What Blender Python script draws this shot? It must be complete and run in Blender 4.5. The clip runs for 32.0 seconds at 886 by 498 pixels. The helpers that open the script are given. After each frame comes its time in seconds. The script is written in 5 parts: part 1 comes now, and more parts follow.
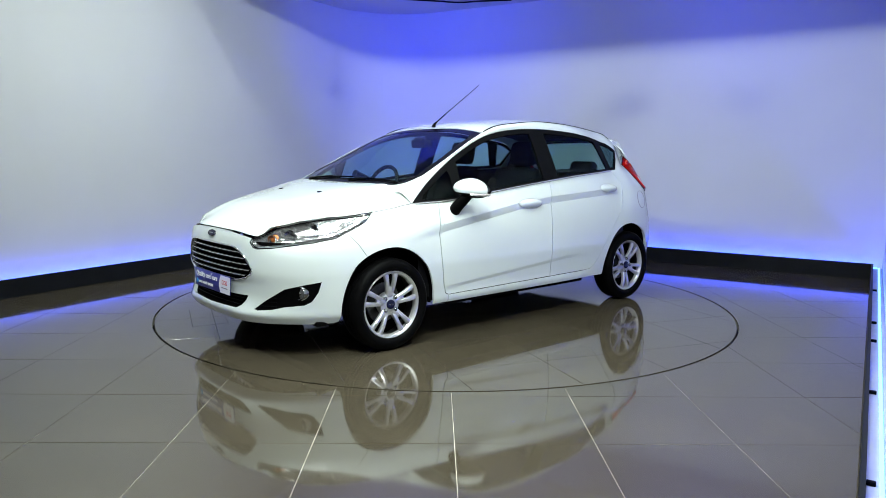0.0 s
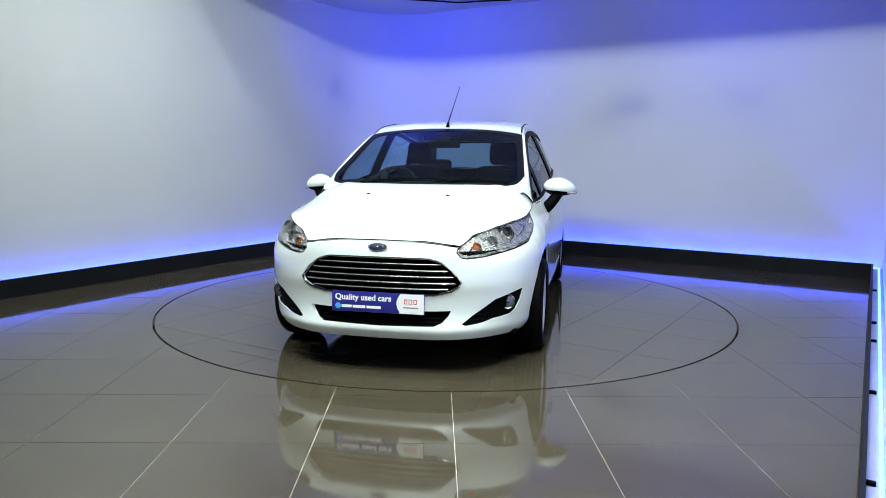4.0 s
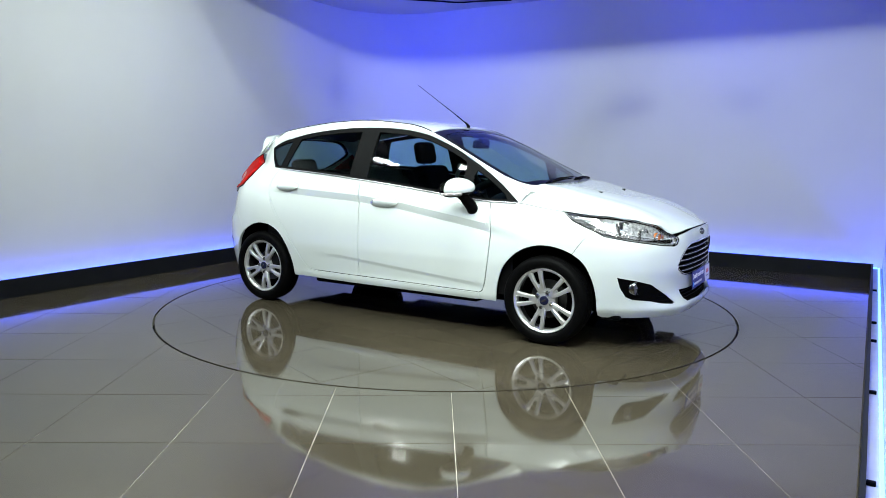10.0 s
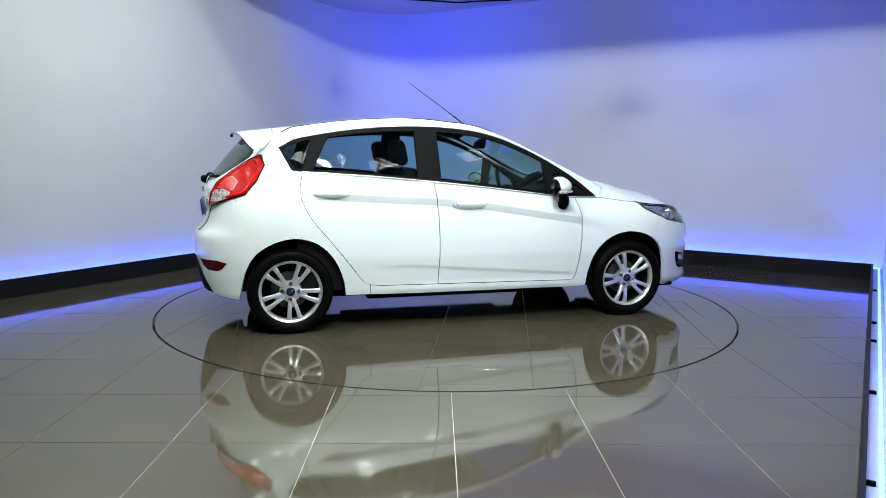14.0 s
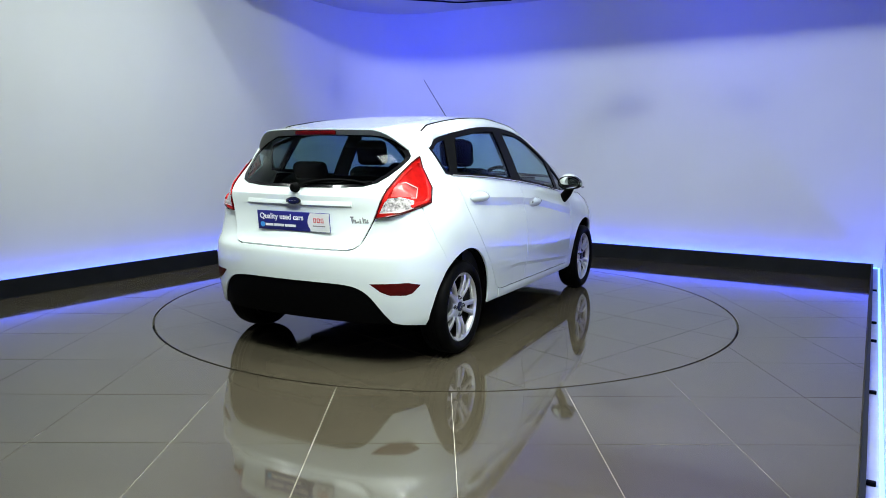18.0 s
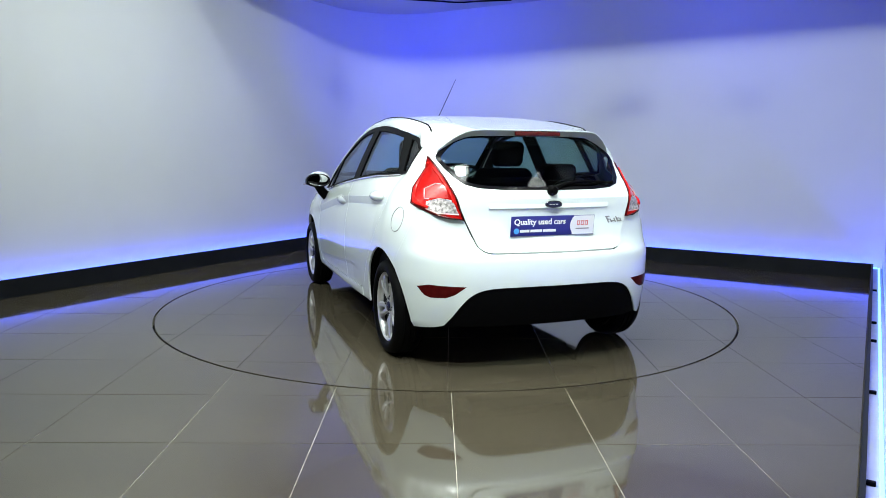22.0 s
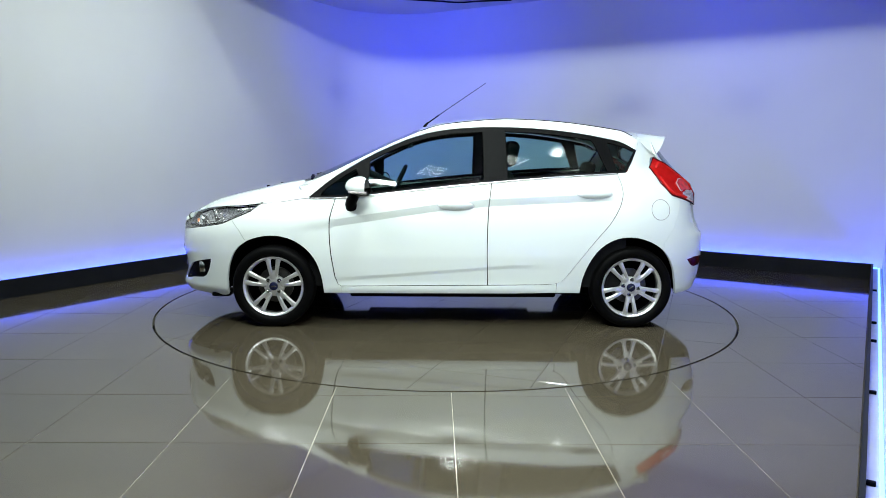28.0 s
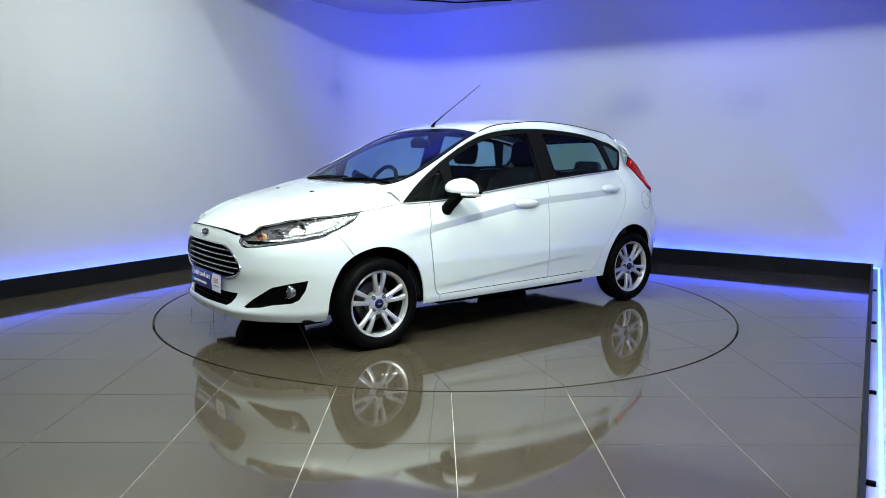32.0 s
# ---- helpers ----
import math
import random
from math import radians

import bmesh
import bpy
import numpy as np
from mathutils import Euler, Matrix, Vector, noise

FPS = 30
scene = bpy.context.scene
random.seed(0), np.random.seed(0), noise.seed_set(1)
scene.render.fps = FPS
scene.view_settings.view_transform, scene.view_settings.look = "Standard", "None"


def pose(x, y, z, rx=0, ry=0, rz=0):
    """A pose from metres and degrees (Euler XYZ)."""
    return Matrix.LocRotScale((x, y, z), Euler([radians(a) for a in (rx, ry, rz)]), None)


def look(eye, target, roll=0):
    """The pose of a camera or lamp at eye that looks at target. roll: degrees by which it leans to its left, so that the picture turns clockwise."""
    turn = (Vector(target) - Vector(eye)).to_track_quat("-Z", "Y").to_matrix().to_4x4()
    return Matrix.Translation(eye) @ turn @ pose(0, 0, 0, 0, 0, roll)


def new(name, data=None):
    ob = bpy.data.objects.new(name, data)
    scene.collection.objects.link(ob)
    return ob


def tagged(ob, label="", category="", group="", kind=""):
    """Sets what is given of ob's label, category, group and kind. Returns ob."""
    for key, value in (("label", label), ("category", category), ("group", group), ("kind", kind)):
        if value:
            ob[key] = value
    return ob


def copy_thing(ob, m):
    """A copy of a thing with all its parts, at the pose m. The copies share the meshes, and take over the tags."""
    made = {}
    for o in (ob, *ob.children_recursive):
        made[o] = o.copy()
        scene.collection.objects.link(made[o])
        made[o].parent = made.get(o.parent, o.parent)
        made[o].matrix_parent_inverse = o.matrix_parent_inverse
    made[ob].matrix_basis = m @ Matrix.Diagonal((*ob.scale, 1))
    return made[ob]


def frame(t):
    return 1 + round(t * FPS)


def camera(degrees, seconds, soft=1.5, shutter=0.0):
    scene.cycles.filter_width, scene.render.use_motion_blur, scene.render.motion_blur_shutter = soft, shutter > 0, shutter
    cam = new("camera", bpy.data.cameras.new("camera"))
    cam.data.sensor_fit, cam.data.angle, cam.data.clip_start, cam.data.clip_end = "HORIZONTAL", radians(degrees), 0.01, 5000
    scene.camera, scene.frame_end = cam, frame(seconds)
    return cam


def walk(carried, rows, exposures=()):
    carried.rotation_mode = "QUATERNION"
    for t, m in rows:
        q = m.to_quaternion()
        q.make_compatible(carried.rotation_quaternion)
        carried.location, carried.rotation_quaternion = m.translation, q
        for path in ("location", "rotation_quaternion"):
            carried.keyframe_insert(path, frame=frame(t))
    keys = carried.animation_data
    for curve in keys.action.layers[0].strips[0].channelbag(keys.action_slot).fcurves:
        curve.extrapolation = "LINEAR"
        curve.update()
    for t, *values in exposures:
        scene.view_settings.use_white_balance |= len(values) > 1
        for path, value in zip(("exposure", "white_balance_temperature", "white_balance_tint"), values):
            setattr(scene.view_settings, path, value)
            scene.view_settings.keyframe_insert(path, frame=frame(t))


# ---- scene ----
EYE, PITCH, YAW, ROLL = (0.114, -5.734, 1.212), -7.714, 1.3675, 0.4525
cam = camera(63.71, 32.0, soft=0.75)
STAND = Matrix.Translation(EYE) @ pose(0, 0, 0, 0, 0, YAW) @ pose(0, 0, 0, 90 + PITCH, 0, 0) @ pose(0, 0, 0, 0, 0, ROLL)
walk(cam, [(0.0, STAND), (32.0, STAND)], exposures=[(0.0, 0.0), (32.0, 0.0)])

# ---- the room's own axes: a runs along the side walls to the far wall, b across to the right ----
TURN = radians(60.3)
AX = Vector((math.cos(TURN), math.sin(TURN), 0))
BX = Vector((math.sin(TURN), -math.cos(TURN), 0))
LEFT_B, RIGHT_B, FAR_A, SKEW = -3.058, 2.972, 3.30, 0.09      # faces of the skirting
GAP = 0.10                                        # from the skirting's face to the wall behind the light strip
NEAR_A, OPEN_A, WIDE_B = -10.0, -4.15, 6.0
HIGH, SKIRT, CORNER = 3.05, 0.155, 0.85
HALL_HIGH, LIP_A, LIP_Z = 3.75, 0.12, 3.02            # the hall before the bay is higher; the bay's ceiling ends in a lip
RADIUS = 2.222                                    # turntable


def room(a, b, z=0.0):
    return AX * a + BX * b + Vector((0, 0, z))


# ---- world and lamps ----
world = bpy.data.worlds.new("world")
scene.world = world
world.use_nodes = True
world.node_tree.nodes["Background"].inputs["Color"].default_value = (0.02, 0.022, 0.03, 1)
world.node_tree.nodes["Background"].inputs["Strength"].default_value = 0.3


def area_lamp(name, at, to, wide, deep, power, colour, spread=180):
    data = bpy.data.lights.new(name, "AREA")
    data.shape, data.size, data.size_y = "RECTANGLE", wide, deep
    data.energy, data.color, data.spread = power, colour, radians(spread)
    ob = new(name, data)
    ob.matrix_world = look(at, to)
    return ob


WHITE, BLUE = (0.89, 1.0, 0.945), (0.018, 0.040, 1.0)

STRIP_WATTS = 3.8
LAMPS = [  # room a, b, z; aim a, b, z; size; watts
    ((-2.95, -2.3, 3.64), (1.0, 0.2, 0.3), 0.42, 0.11, 31),
    ((-2.95, -0.75, 3.64), (1.0, 0.2, 0.3), 0.42, 0.11, 31),
    ((-3.55, 0.8, 3.64), (1.0, 0.4, 0.3), 0.42, 0.11, 33),
    ((-3.55, 2.3, 3.64), (0.7, 0.6, 0.3), 0.42, 0.11, 64),
]
CEILING_LAMPS = [  # room a, b; watts, spread: the louvred squares in the hall's ceiling before the bay
    (-0.55, -1.7, 15, 150), (-0.55, 0.6, 18, 150), (-1.45, -1.5, 7, 150), (-1.45, 0.9, 16, 100),
    (-2.1, 0.45, 0, 0), (-3.0, 1.35, 33, 85), (-2.2, 2.30, 12, 85), (-1.6, 2.70, 13, 120), (-0.8, 2.80, 0, 0)]
# added lamps out of view that tint the upper walls blue: from, aim, watts
BLUE_FILLS = [((0.25, -1.1, 2.62), (3.4, -2.2, 2.75), 23), ((0.25, 1.3, 2.62), (3.4, 1.4, 2.75), 9)]

from mathutils.geometry import delaunay_2d_cdt

# ---- materials ----
def material(name, colour, rough=0.5, metal=0.0, vary=0.08, scale=8.0, bump=0.0, bump_scale=60.0, coat=0.0, rough_vary=0.0, spec=0.5):
    m = bpy.data.materials.new(name)
    m.use_nodes = True
    t = m.node_tree
    p = t.nodes["Principled BSDF"]
    p.inputs["Roughness"].default_value, p.inputs["Metallic"].default_value = rough, metal
    p.inputs["Specular IOR Level"].default_value = spec
    p.inputs["Coat Weight"].default_value, p.inputs["Coat Roughness"].default_value = coat, 0.03
    p.inputs["Base Color"].default_value = (*colour, 1)
    where = t.nodes.new("ShaderNodeTexCoord")
    if vary or rough_vary:
        n = t.nodes.new("ShaderNodeTexNoise")
        n.inputs["Scale"].default_value, n.inputs["Detail"].default_value = scale, 8
        t.links.new(where.outputs["Object"], n.inputs["Vector"])
        if vary:
            r = t.nodes.new("ShaderNodeValToRGB")
            r.color_ramp.elements[0].position, r.color_ramp.elements[1].position = 0.3, 0.7
            r.color_ramp.elements[0].color = (*[c * (1 - vary) for c in colour], 1)
            r.color_ramp.elements[1].color = (*[min(1, c * (1 + vary)) for c in colour], 1)
            t.links.new(n.outputs["Fac"], r.inputs["Fac"])
            t.links.new(r.outputs["Color"], p.inputs["Base Color"])
        if rough_vary:
            q = t.nodes.new("ShaderNodeMapRange")
            q.inputs["To Min"].default_value, q.inputs["To Max"].default_value = max(0.0, rough - rough_vary), rough + rough_vary
            q.inputs["From Min"].default_value, q.inputs["From Max"].default_value = 0.3, 0.7
            t.links.new(n.outputs["Fac"], q.inputs["Value"])
            t.links.new(q.outputs["Result"], p.inputs["Roughness"])
    if bump:
        n2 = t.nodes.new("ShaderNodeTexNoise")
        n2.inputs["Scale"].default_value, n2.inputs["Detail"].default_value = bump_scale, 6
        b = t.nodes.new("ShaderNodeBump")
        b.inputs["Strength"].default_value, b.inputs["Distance"].default_value = bump, 0.002
        t.links.new(where.outputs["Object"], n2.inputs["Vector"])
        t.links.new(n2.outputs["Fac"], b.inputs["Height"])
        t.links.new(b.outputs["Normal"], p.inputs["Normal"])
    return m


def glowing(name, colour, strength):
    m = material(name, colour, 0.4, vary=0)
    p = m.node_tree.nodes["Principled BSDF"]
    p.inputs["Emission Color"].default_value, p.inputs["Emission Strength"].default_value = (*colour, 1), strength
    return m


def glass(name, colour, rough=0.0, clear=0.85):
    """A thin pane: mostly see-through, with a mirror's share set by the angle."""
    m = bpy.data.materials.new(name)
    m.use_nodes = True
    t = m.node_tree
    t.nodes.clear()
    out, mix = t.nodes.new("ShaderNodeOutputMaterial"), t.nodes.new("ShaderNodeMixShader")
    see, shine, f = t.nodes.new("ShaderNodeBsdfTransparent"), t.nodes.new("ShaderNodeBsdfGlossy"), t.nodes.new("ShaderNodeLayerWeight")
    f.inputs["Blend"].default_value = 0.5
    power, span = t.nodes.new("ShaderNodeMath"), t.nodes.new("ShaderNodeMapRange")
    power.operation, power.inputs[1].default_value = "POWER", 5.0
    span.inputs["To Min"].default_value, span.inputs["To Max"].default_value = 0.028, 1.0
    see.inputs["Color"].default_value = (*[c * clear for c in colour], 1)
    shine.inputs["Roughness"].default_value = rough
    t.links.new(f.outputs["Facing"], power.inputs[0])
    t.links.new(power.outputs["Value"], span.inputs["Value"])
    t.links.new(span.outputs["Result"], mix.inputs["Fac"])
    t.links.new(see.outputs["BSDF"], mix.inputs[1])
    t.links.new(shine.outputs["BSDF"], mix.inputs[2])
    t.links.new(mix.outputs["Shader"], out.inputs["Surface"])
    return m


WALL_PAINT = material("wall_paint", (0.61, 0.62, 0.625), 0.55, vary=0.025, scale=1.3, bump=0.08, bump_scale=25)
HALL_PAINT = material("dark_hall_paint", (0.085, 0.085, 0.09), 0.7, vary=0.08, scale=1.5, bump=0.08, bump_scale=25)
CEILING_PAINT = material("ceiling_paint", (0.52, 0.52, 0.54), 0.7, vary=0.03, scale=2)
SKIRTING = material("charcoal_skirting", (0.009, 0.010, 0.012), 0.5, vary=0.25, scale=3, spec=0.12)
LEDGE = material("white_ledge", (0.34, 0.34, 0.37), 0.5, vary=0.1, scale=6)
PALE_GROUT = material("pale_grout", (0.40, 0.38, 0.33), 0.6, vary=0.45, scale=7)
DARK_GAP = material("dark_gap", (0.01, 0.01, 0.01), 0.7, vary=0.2)
BLUE_STRIP = glowing("blue_light_strip", (0.10, 0.36, 1.0), 5.0)
PANEL_GLOW = glowing("lamp_diffuser", (1.0, 0.99, 0.94), 6.0)
LAMP_FRAME = material("lamp_frame", (0.55, 0.55, 0.55), 0.4, vary=0.05)


def tile_material(name, colour):
    """Polished porcelain: grey-brown cloudy ground, fine speckle, faint wear in the gloss, and a small step of tone from tile to tile."""
    m = material(name, colour, 0.058, vary=0.13, scale=1.7, rough_vary=0.025)
    t = m.node_tree
    p = t.nodes["Principled BSDF"]
    p.inputs["IOR"].default_value = 1.70
    old = p.inputs["Base Color"].links[0].from_socket
    info, hue = t.nodes.new("ShaderNodeObjectInfo"), t.nodes.new("ShaderNodeHueSaturation")
    span = t.nodes.new("ShaderNodeMapRange")
    span.inputs["To Min"].default_value, span.inputs["To Max"].default_value = 0.94, 1.06
    t.links.new(info.outputs["Random"], span.inputs["Value"])
    t.links.new(span.outputs["Result"], hue.inputs["Value"])
    t.links.new(old, hue.inputs["Color"])
    speck, mix = t.nodes.new("ShaderNodeTexNoise"), t.nodes.new("ShaderNodeMix")
    speck.inputs["Scale"].default_value, speck.inputs["Detail"].default_value = 220, 3
    where = t.nodes.new("ShaderNodeTexCoord")
    t.links.new(where.outputs["Object"], speck.inputs["Vector"])
    mix.data_type, mix.blend_type = "RGBA", "OVERLAY"
    mix.inputs[0].default_value = 0.04
    t.links.new(hue.outputs["Color"], mix.inputs[6])
    t.links.new(speck.outputs["Color"], mix.inputs[7])
    t.links.new(mix.outputs[2], p.inputs["Base Color"])
    return m


TILE = tile_material("polished_tile", (0.055, 0.0455, 0.031))

PAINT = material("white_car_paint", (0.70, 0.755, 0.745), 0.26, vary=0.012, scale=3, coat=1.0)
GLOSS_BLACK = material("gloss_black_trim", (0.004, 0.004, 0.005), 0.12, vary=0, spec=0.2)
BLACK = material("black_plastic", (0.0017, 0.0017, 0.0019), 0.5, vary=0.2, scale=40, bump=0.15, bump_scale=400, spec=0.03)
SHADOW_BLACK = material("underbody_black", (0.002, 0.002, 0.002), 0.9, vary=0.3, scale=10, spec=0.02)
RUBBER = material("tyre_rubber", (0.0022, 0.0022, 0.0024), 0.5, vary=0.25, scale=20, bump=0.2, bump_scale=150, spec=0.04)
ALLOY = material("silver_alloy", (0.68, 0.68, 0.69), 0.29, metal=0.72, vary=0.06, scale=12)
DISC_STEEL = material("brake_steel", (0.10, 0.10, 0.10), 0.4, metal=0.9, vary=0.2, scale=30)
CHROME = material("chrome", (0.82, 0.83, 0.85), 0.06, metal=1.0, vary=0)
BRIGHT_TRIM = material("bright_trim", (0.80, 0.81, 0.83), 0.22, metal=0.8, vary=0)
DARK_CHROME = material("dark_chrome", (0.35, 0.36, 0.38), 0.15, metal=1.0, vary=0)
# strong light and dark mottling puts the facets' sparkle into the colour
REFLECTOR = material("lamp_reflector", (0.66, 0.66, 0.68), 0.08, metal=0.84, vary=0.55, scale=60, bump=1.0, bump_scale=75)
RED_LENS = material("red_lens", (0.36, 0.005, 0.004), 0.25, vary=0.16, scale=24, coat=0.0, spec=0.07)
PALE_RIM = material("pale_lens_rim", (0.62, 0.42, 0.42), 0.2, vary=0.2, scale=50, coat=0.3)
BRIGHT_RED = material("bright_red_lens", (0.55, 0.010, 0.008), 0.2, vary=0.12, scale=60, spec=0.3)
DEEP_RED = material("deep_red_lens", (0.06, 0.0015, 0.0022), 0.15, vary=0.2, scale=30, coat=0.3, spec=0.2)
AMBER = material("amber_bulb", (0.62, 0.17, 0.04), 0.2, vary=0.1)
CLEAR_LENS = material("clear_rear_lens", (0.36, 0.33, 0.33), 0.12, vary=0.8, scale=55, coat=0.6)
SEAT_CLOTH = material("charcoal_seat_cloth", (0.008, 0.008, 0.009), 0.9, vary=0.3, scale=60, bump=0.3, bump_scale=300, spec=0.1)
CABIN = material("charcoal_cabin_plastic", (0.007, 0.007, 0.008), 0.6, vary=0.2, scale=20, spec=0.1)
PLATE_BLUE = material("plate_blue", (0.020, 0.022, 0.20), 0.3, vary=0.03)
PLATE_WHITE = material("plate_white", (0.78, 0.78, 0.80), 0.3, vary=0.02)
INK_WHITE = material("white_lettering", (0.82, 0.82, 0.85), 0.4, vary=0)
INK_RED = material("red_mark", (0.62, 0.10, 0.11), 0.4, vary=0)
INK_SKY = material("sky_blue_mark", (0.06, 0.32, 0.75), 0.4, vary=0)
INK_GREY = material("grey_mark", (0.25, 0.22, 0.24), 0.4, vary=0)
EMBLEM_BLUE = material("emblem_blue", (0.005, 0.007, 0.035), 0.35, vary=0, spec=0.3)
SIDE_GLASS = glass("side_glass", (0.66, 0.92, 0.88), clear=0.80)
DARK_GLASS = glass("dark_glass", (0.66, 0.92, 0.95), clear=0.42)
REAR_GLASS = glass("rear_glass", (0.66, 0.92, 0.86), clear=0.52)
SCREEN_GLASS = glass("screen_glass", (0.68, 0.91, 0.92), clear=0.86)
LAMP_GLASS = glass("lamp_glass", (1, 1, 1), clear=0.97)
FOG_GLASS = material("fog_lamp_glass", (0.10, 0.10, 0.11), 0.1, vary=0.2, scale=40, coat=0.5)
PINK_LENS = material("pink_lens", (0.52, 0.022, 0.020), 0.3, vary=0.45, scale=40, coat=0.2)
GLASS_LENS = material("dark_lens", (0.035, 0.035, 0.045), 0.05, vary=0, coat=1.0)
# darker copy of the car paint: shade round the door handles
HANDLE_SHADE = material("handle_shadow_paint", (0.52, 0.54, 0.55), 0.35, vary=0.02, coat=0.6)
SEAM_GREY = material("seam_grey", (0.22, 0.22, 0.23), 0.5, vary=0.1)
HEADLINER_DARK = material("grey_headlining", (0.06, 0.06, 0.06), 0.9, vary=0.08, scale=40)
MIRROR_GLASS = material("mirror_glass", (0.85, 0.86, 0.88), 0.02, metal=1.0, vary=0)


# ---- building ----
def mesh_of(name, verts, faces, smooth=False):
    me = bpy.data.meshes.new(name)
    me.from_pydata([tuple(v) for v in verts], [], [tuple(f) for f in faces])
    me.validate()
    if smooth:
        me.polygons.foreach_set("use_smooth", [True] * len(me.polygons))
    me.update()
    return me


def solid(name, verts, faces, mat, parent=None, label="", smooth=False):
    ob = new(name, mesh_of(name, verts, faces, smooth))
    ob.data.materials.append(mat)
    if parent:
        ob.parent = parent
    return tagged(ob, label)


def part(name, bm, mat, parent=None, label="", smooth=True):
    me = bpy.data.meshes.new(name)
    bmesh.ops.recalc_face_normals(bm, faces=bm.faces[:])
    bm.to_mesh(me)
    bm.free()
    me.materials.append(mat)
    if smooth:
        me.polygons.foreach_set("use_smooth", [True] * len(me.polygons))
        me.set_sharp_from_angle(angle=radians(38))
    ob = new(name, me)
    if parent:
        ob.parent = parent
    return tagged(ob, label)


def box_bm(size, at=(0, 0, 0), bevel=0.0, segments=2, m=None):
    bm = bmesh.new()
    bmesh.ops.create_cube(bm, size=1.0, matrix=Matrix.Translation(at) @ Matrix.Diagonal((*size, 1)))
    if bevel:
        bmesh.ops.bevel(bm, geom=bm.edges[:], offset=bevel, segments=segments, affect="EDGES", profile=0.5)
    if m is not None:
        bmesh.ops.transform(bm, matrix=m, verts=bm.verts[:])
    return bm


def lathe_bm(profile, steps=48, axis="y"):
    """Turns (radius, along) pairs about the axis."""
    bm = bmesh.new()
    rings = []
    for i in range(steps):
        a = 2 * math.pi * i / steps
        ring = []
        for r, y in profile:
            ring.append(bm.verts.new((r * math.cos(a), y, r * math.sin(a)) if axis == "y" else (r * math.cos(a), r * math.sin(a), y)))
        rings.append(ring)
    for i in range(steps):
        p, q = rings[i], rings[(i + 1) % steps]
        for j in range(len(profile) - 1):
            bm.faces.new((p[j], p[j + 1], q[j + 1], q[j]))
    return bm


def tube_bm(points, radius, sides=8, closed=False, taper=None):
    bm = bmesh.new()
    pts = [Vector(p) for p in points]
    n, rings = len(pts), []
    for i, p in enumerate(pts):
        a, b = (pts[i - 1], pts[(i + 1) % n]) if closed else (pts[max(0, i - 1)], pts[min(n - 1, i + 1)])
        way = (b - a).normalized()
        side = way.cross(Vector((0, 0, 1)) if abs(way.z) < 0.9 else Vector((1, 0, 0))).normalized()
        up = side.cross(way)
        r = radius if taper is None else radius + (taper - radius) * i / (n - 1)
        rings.append([bm.verts.new(p + side * (r * math.cos(2 * math.pi * k / sides)) + up * (r * math.sin(2 * math.pi * k / sides))) for k in range(sides)])
    for i in range(n if closed else n - 1):
        p, q = rings[i], rings[(i + 1) % n]
        for k in range(sides):
            bm.faces.new((p[k], p[(k + 1) % sides], q[(k + 1) % sides], q[k]))
    if not closed:
        bm.faces.new(rings[0])
        bm.faces.new(list(reversed(rings[-1])))
    return bm


def joined(*bms):
    out = bmesh.new()
    for b in bms:
        me = bpy.data.meshes.new("piece")
        b.to_mesh(me)
        b.free()
        out.from_mesh(me)
        bpy.data.meshes.remove(me)
    return out


def clipped(poly, a, b, inside):
    """The part of a convex polygon on one side of the line a-b (left of it if inside is 1)."""
    out, n = [], len(poly)
    side = [inside * ((b[0] - a[0]) * (q[1] - a[1]) - (b[1] - a[1]) * (q[0] - a[0])) for q in poly]
    for i in range(n):
        j = (i + 1) % n
        if side[i] >= 0:
            out.append(poly[i])
        if side[i] * side[j] < 0:
            k = side[i] / (side[i] - side[j])
            out.append((poly[i][0] + k * (poly[j][0] - poly[i][0]), poly[i][1] + k * (poly[j][1] - poly[i][1])))
    return out


def within(q, poly):
    x, y, odd, n = q[0], q[1], False, len(poly)
    for i in range(n):
        (x1, y1), (x2, y2) = poly[i], poly[i - 1]
        if (y1 > y) != (y2 > y) and x < (x2 - x1) * (y - y1) / (y2 - y1) + x1:
            odd = not odd
    return odd


def dense(poly, step, closed=True):
    out, n = [], len(poly)
    for i in range(n if closed else n - 1):
        a, b = poly[i], poly[(i + 1) % n]
        k = max(1, int(math.hypot(b[0] - a[0], b[1] - a[1]) / step))
        out += [(a[0] + (b[0] - a[0]) * j / k, a[1] + (b[1] - a[1]) * j / k) for j in range(k)]
    return out if closed else out + [poly[-1]]


def curve(points, n):
    """A smooth line through points of any dimension (Catmull-Rom by chord), n samples."""
    p = np.array(points, float)
    d = np.r_[0, np.cumsum(np.maximum(1e-6, np.linalg.norm(np.diff(p, axis=0), axis=1)) ** 0.5)]
    t = np.linspace(0, d[-1], n)
    return np.stack([smooth_interp(t, d, p[:, k]) for k in range(p.shape[1])], 1)


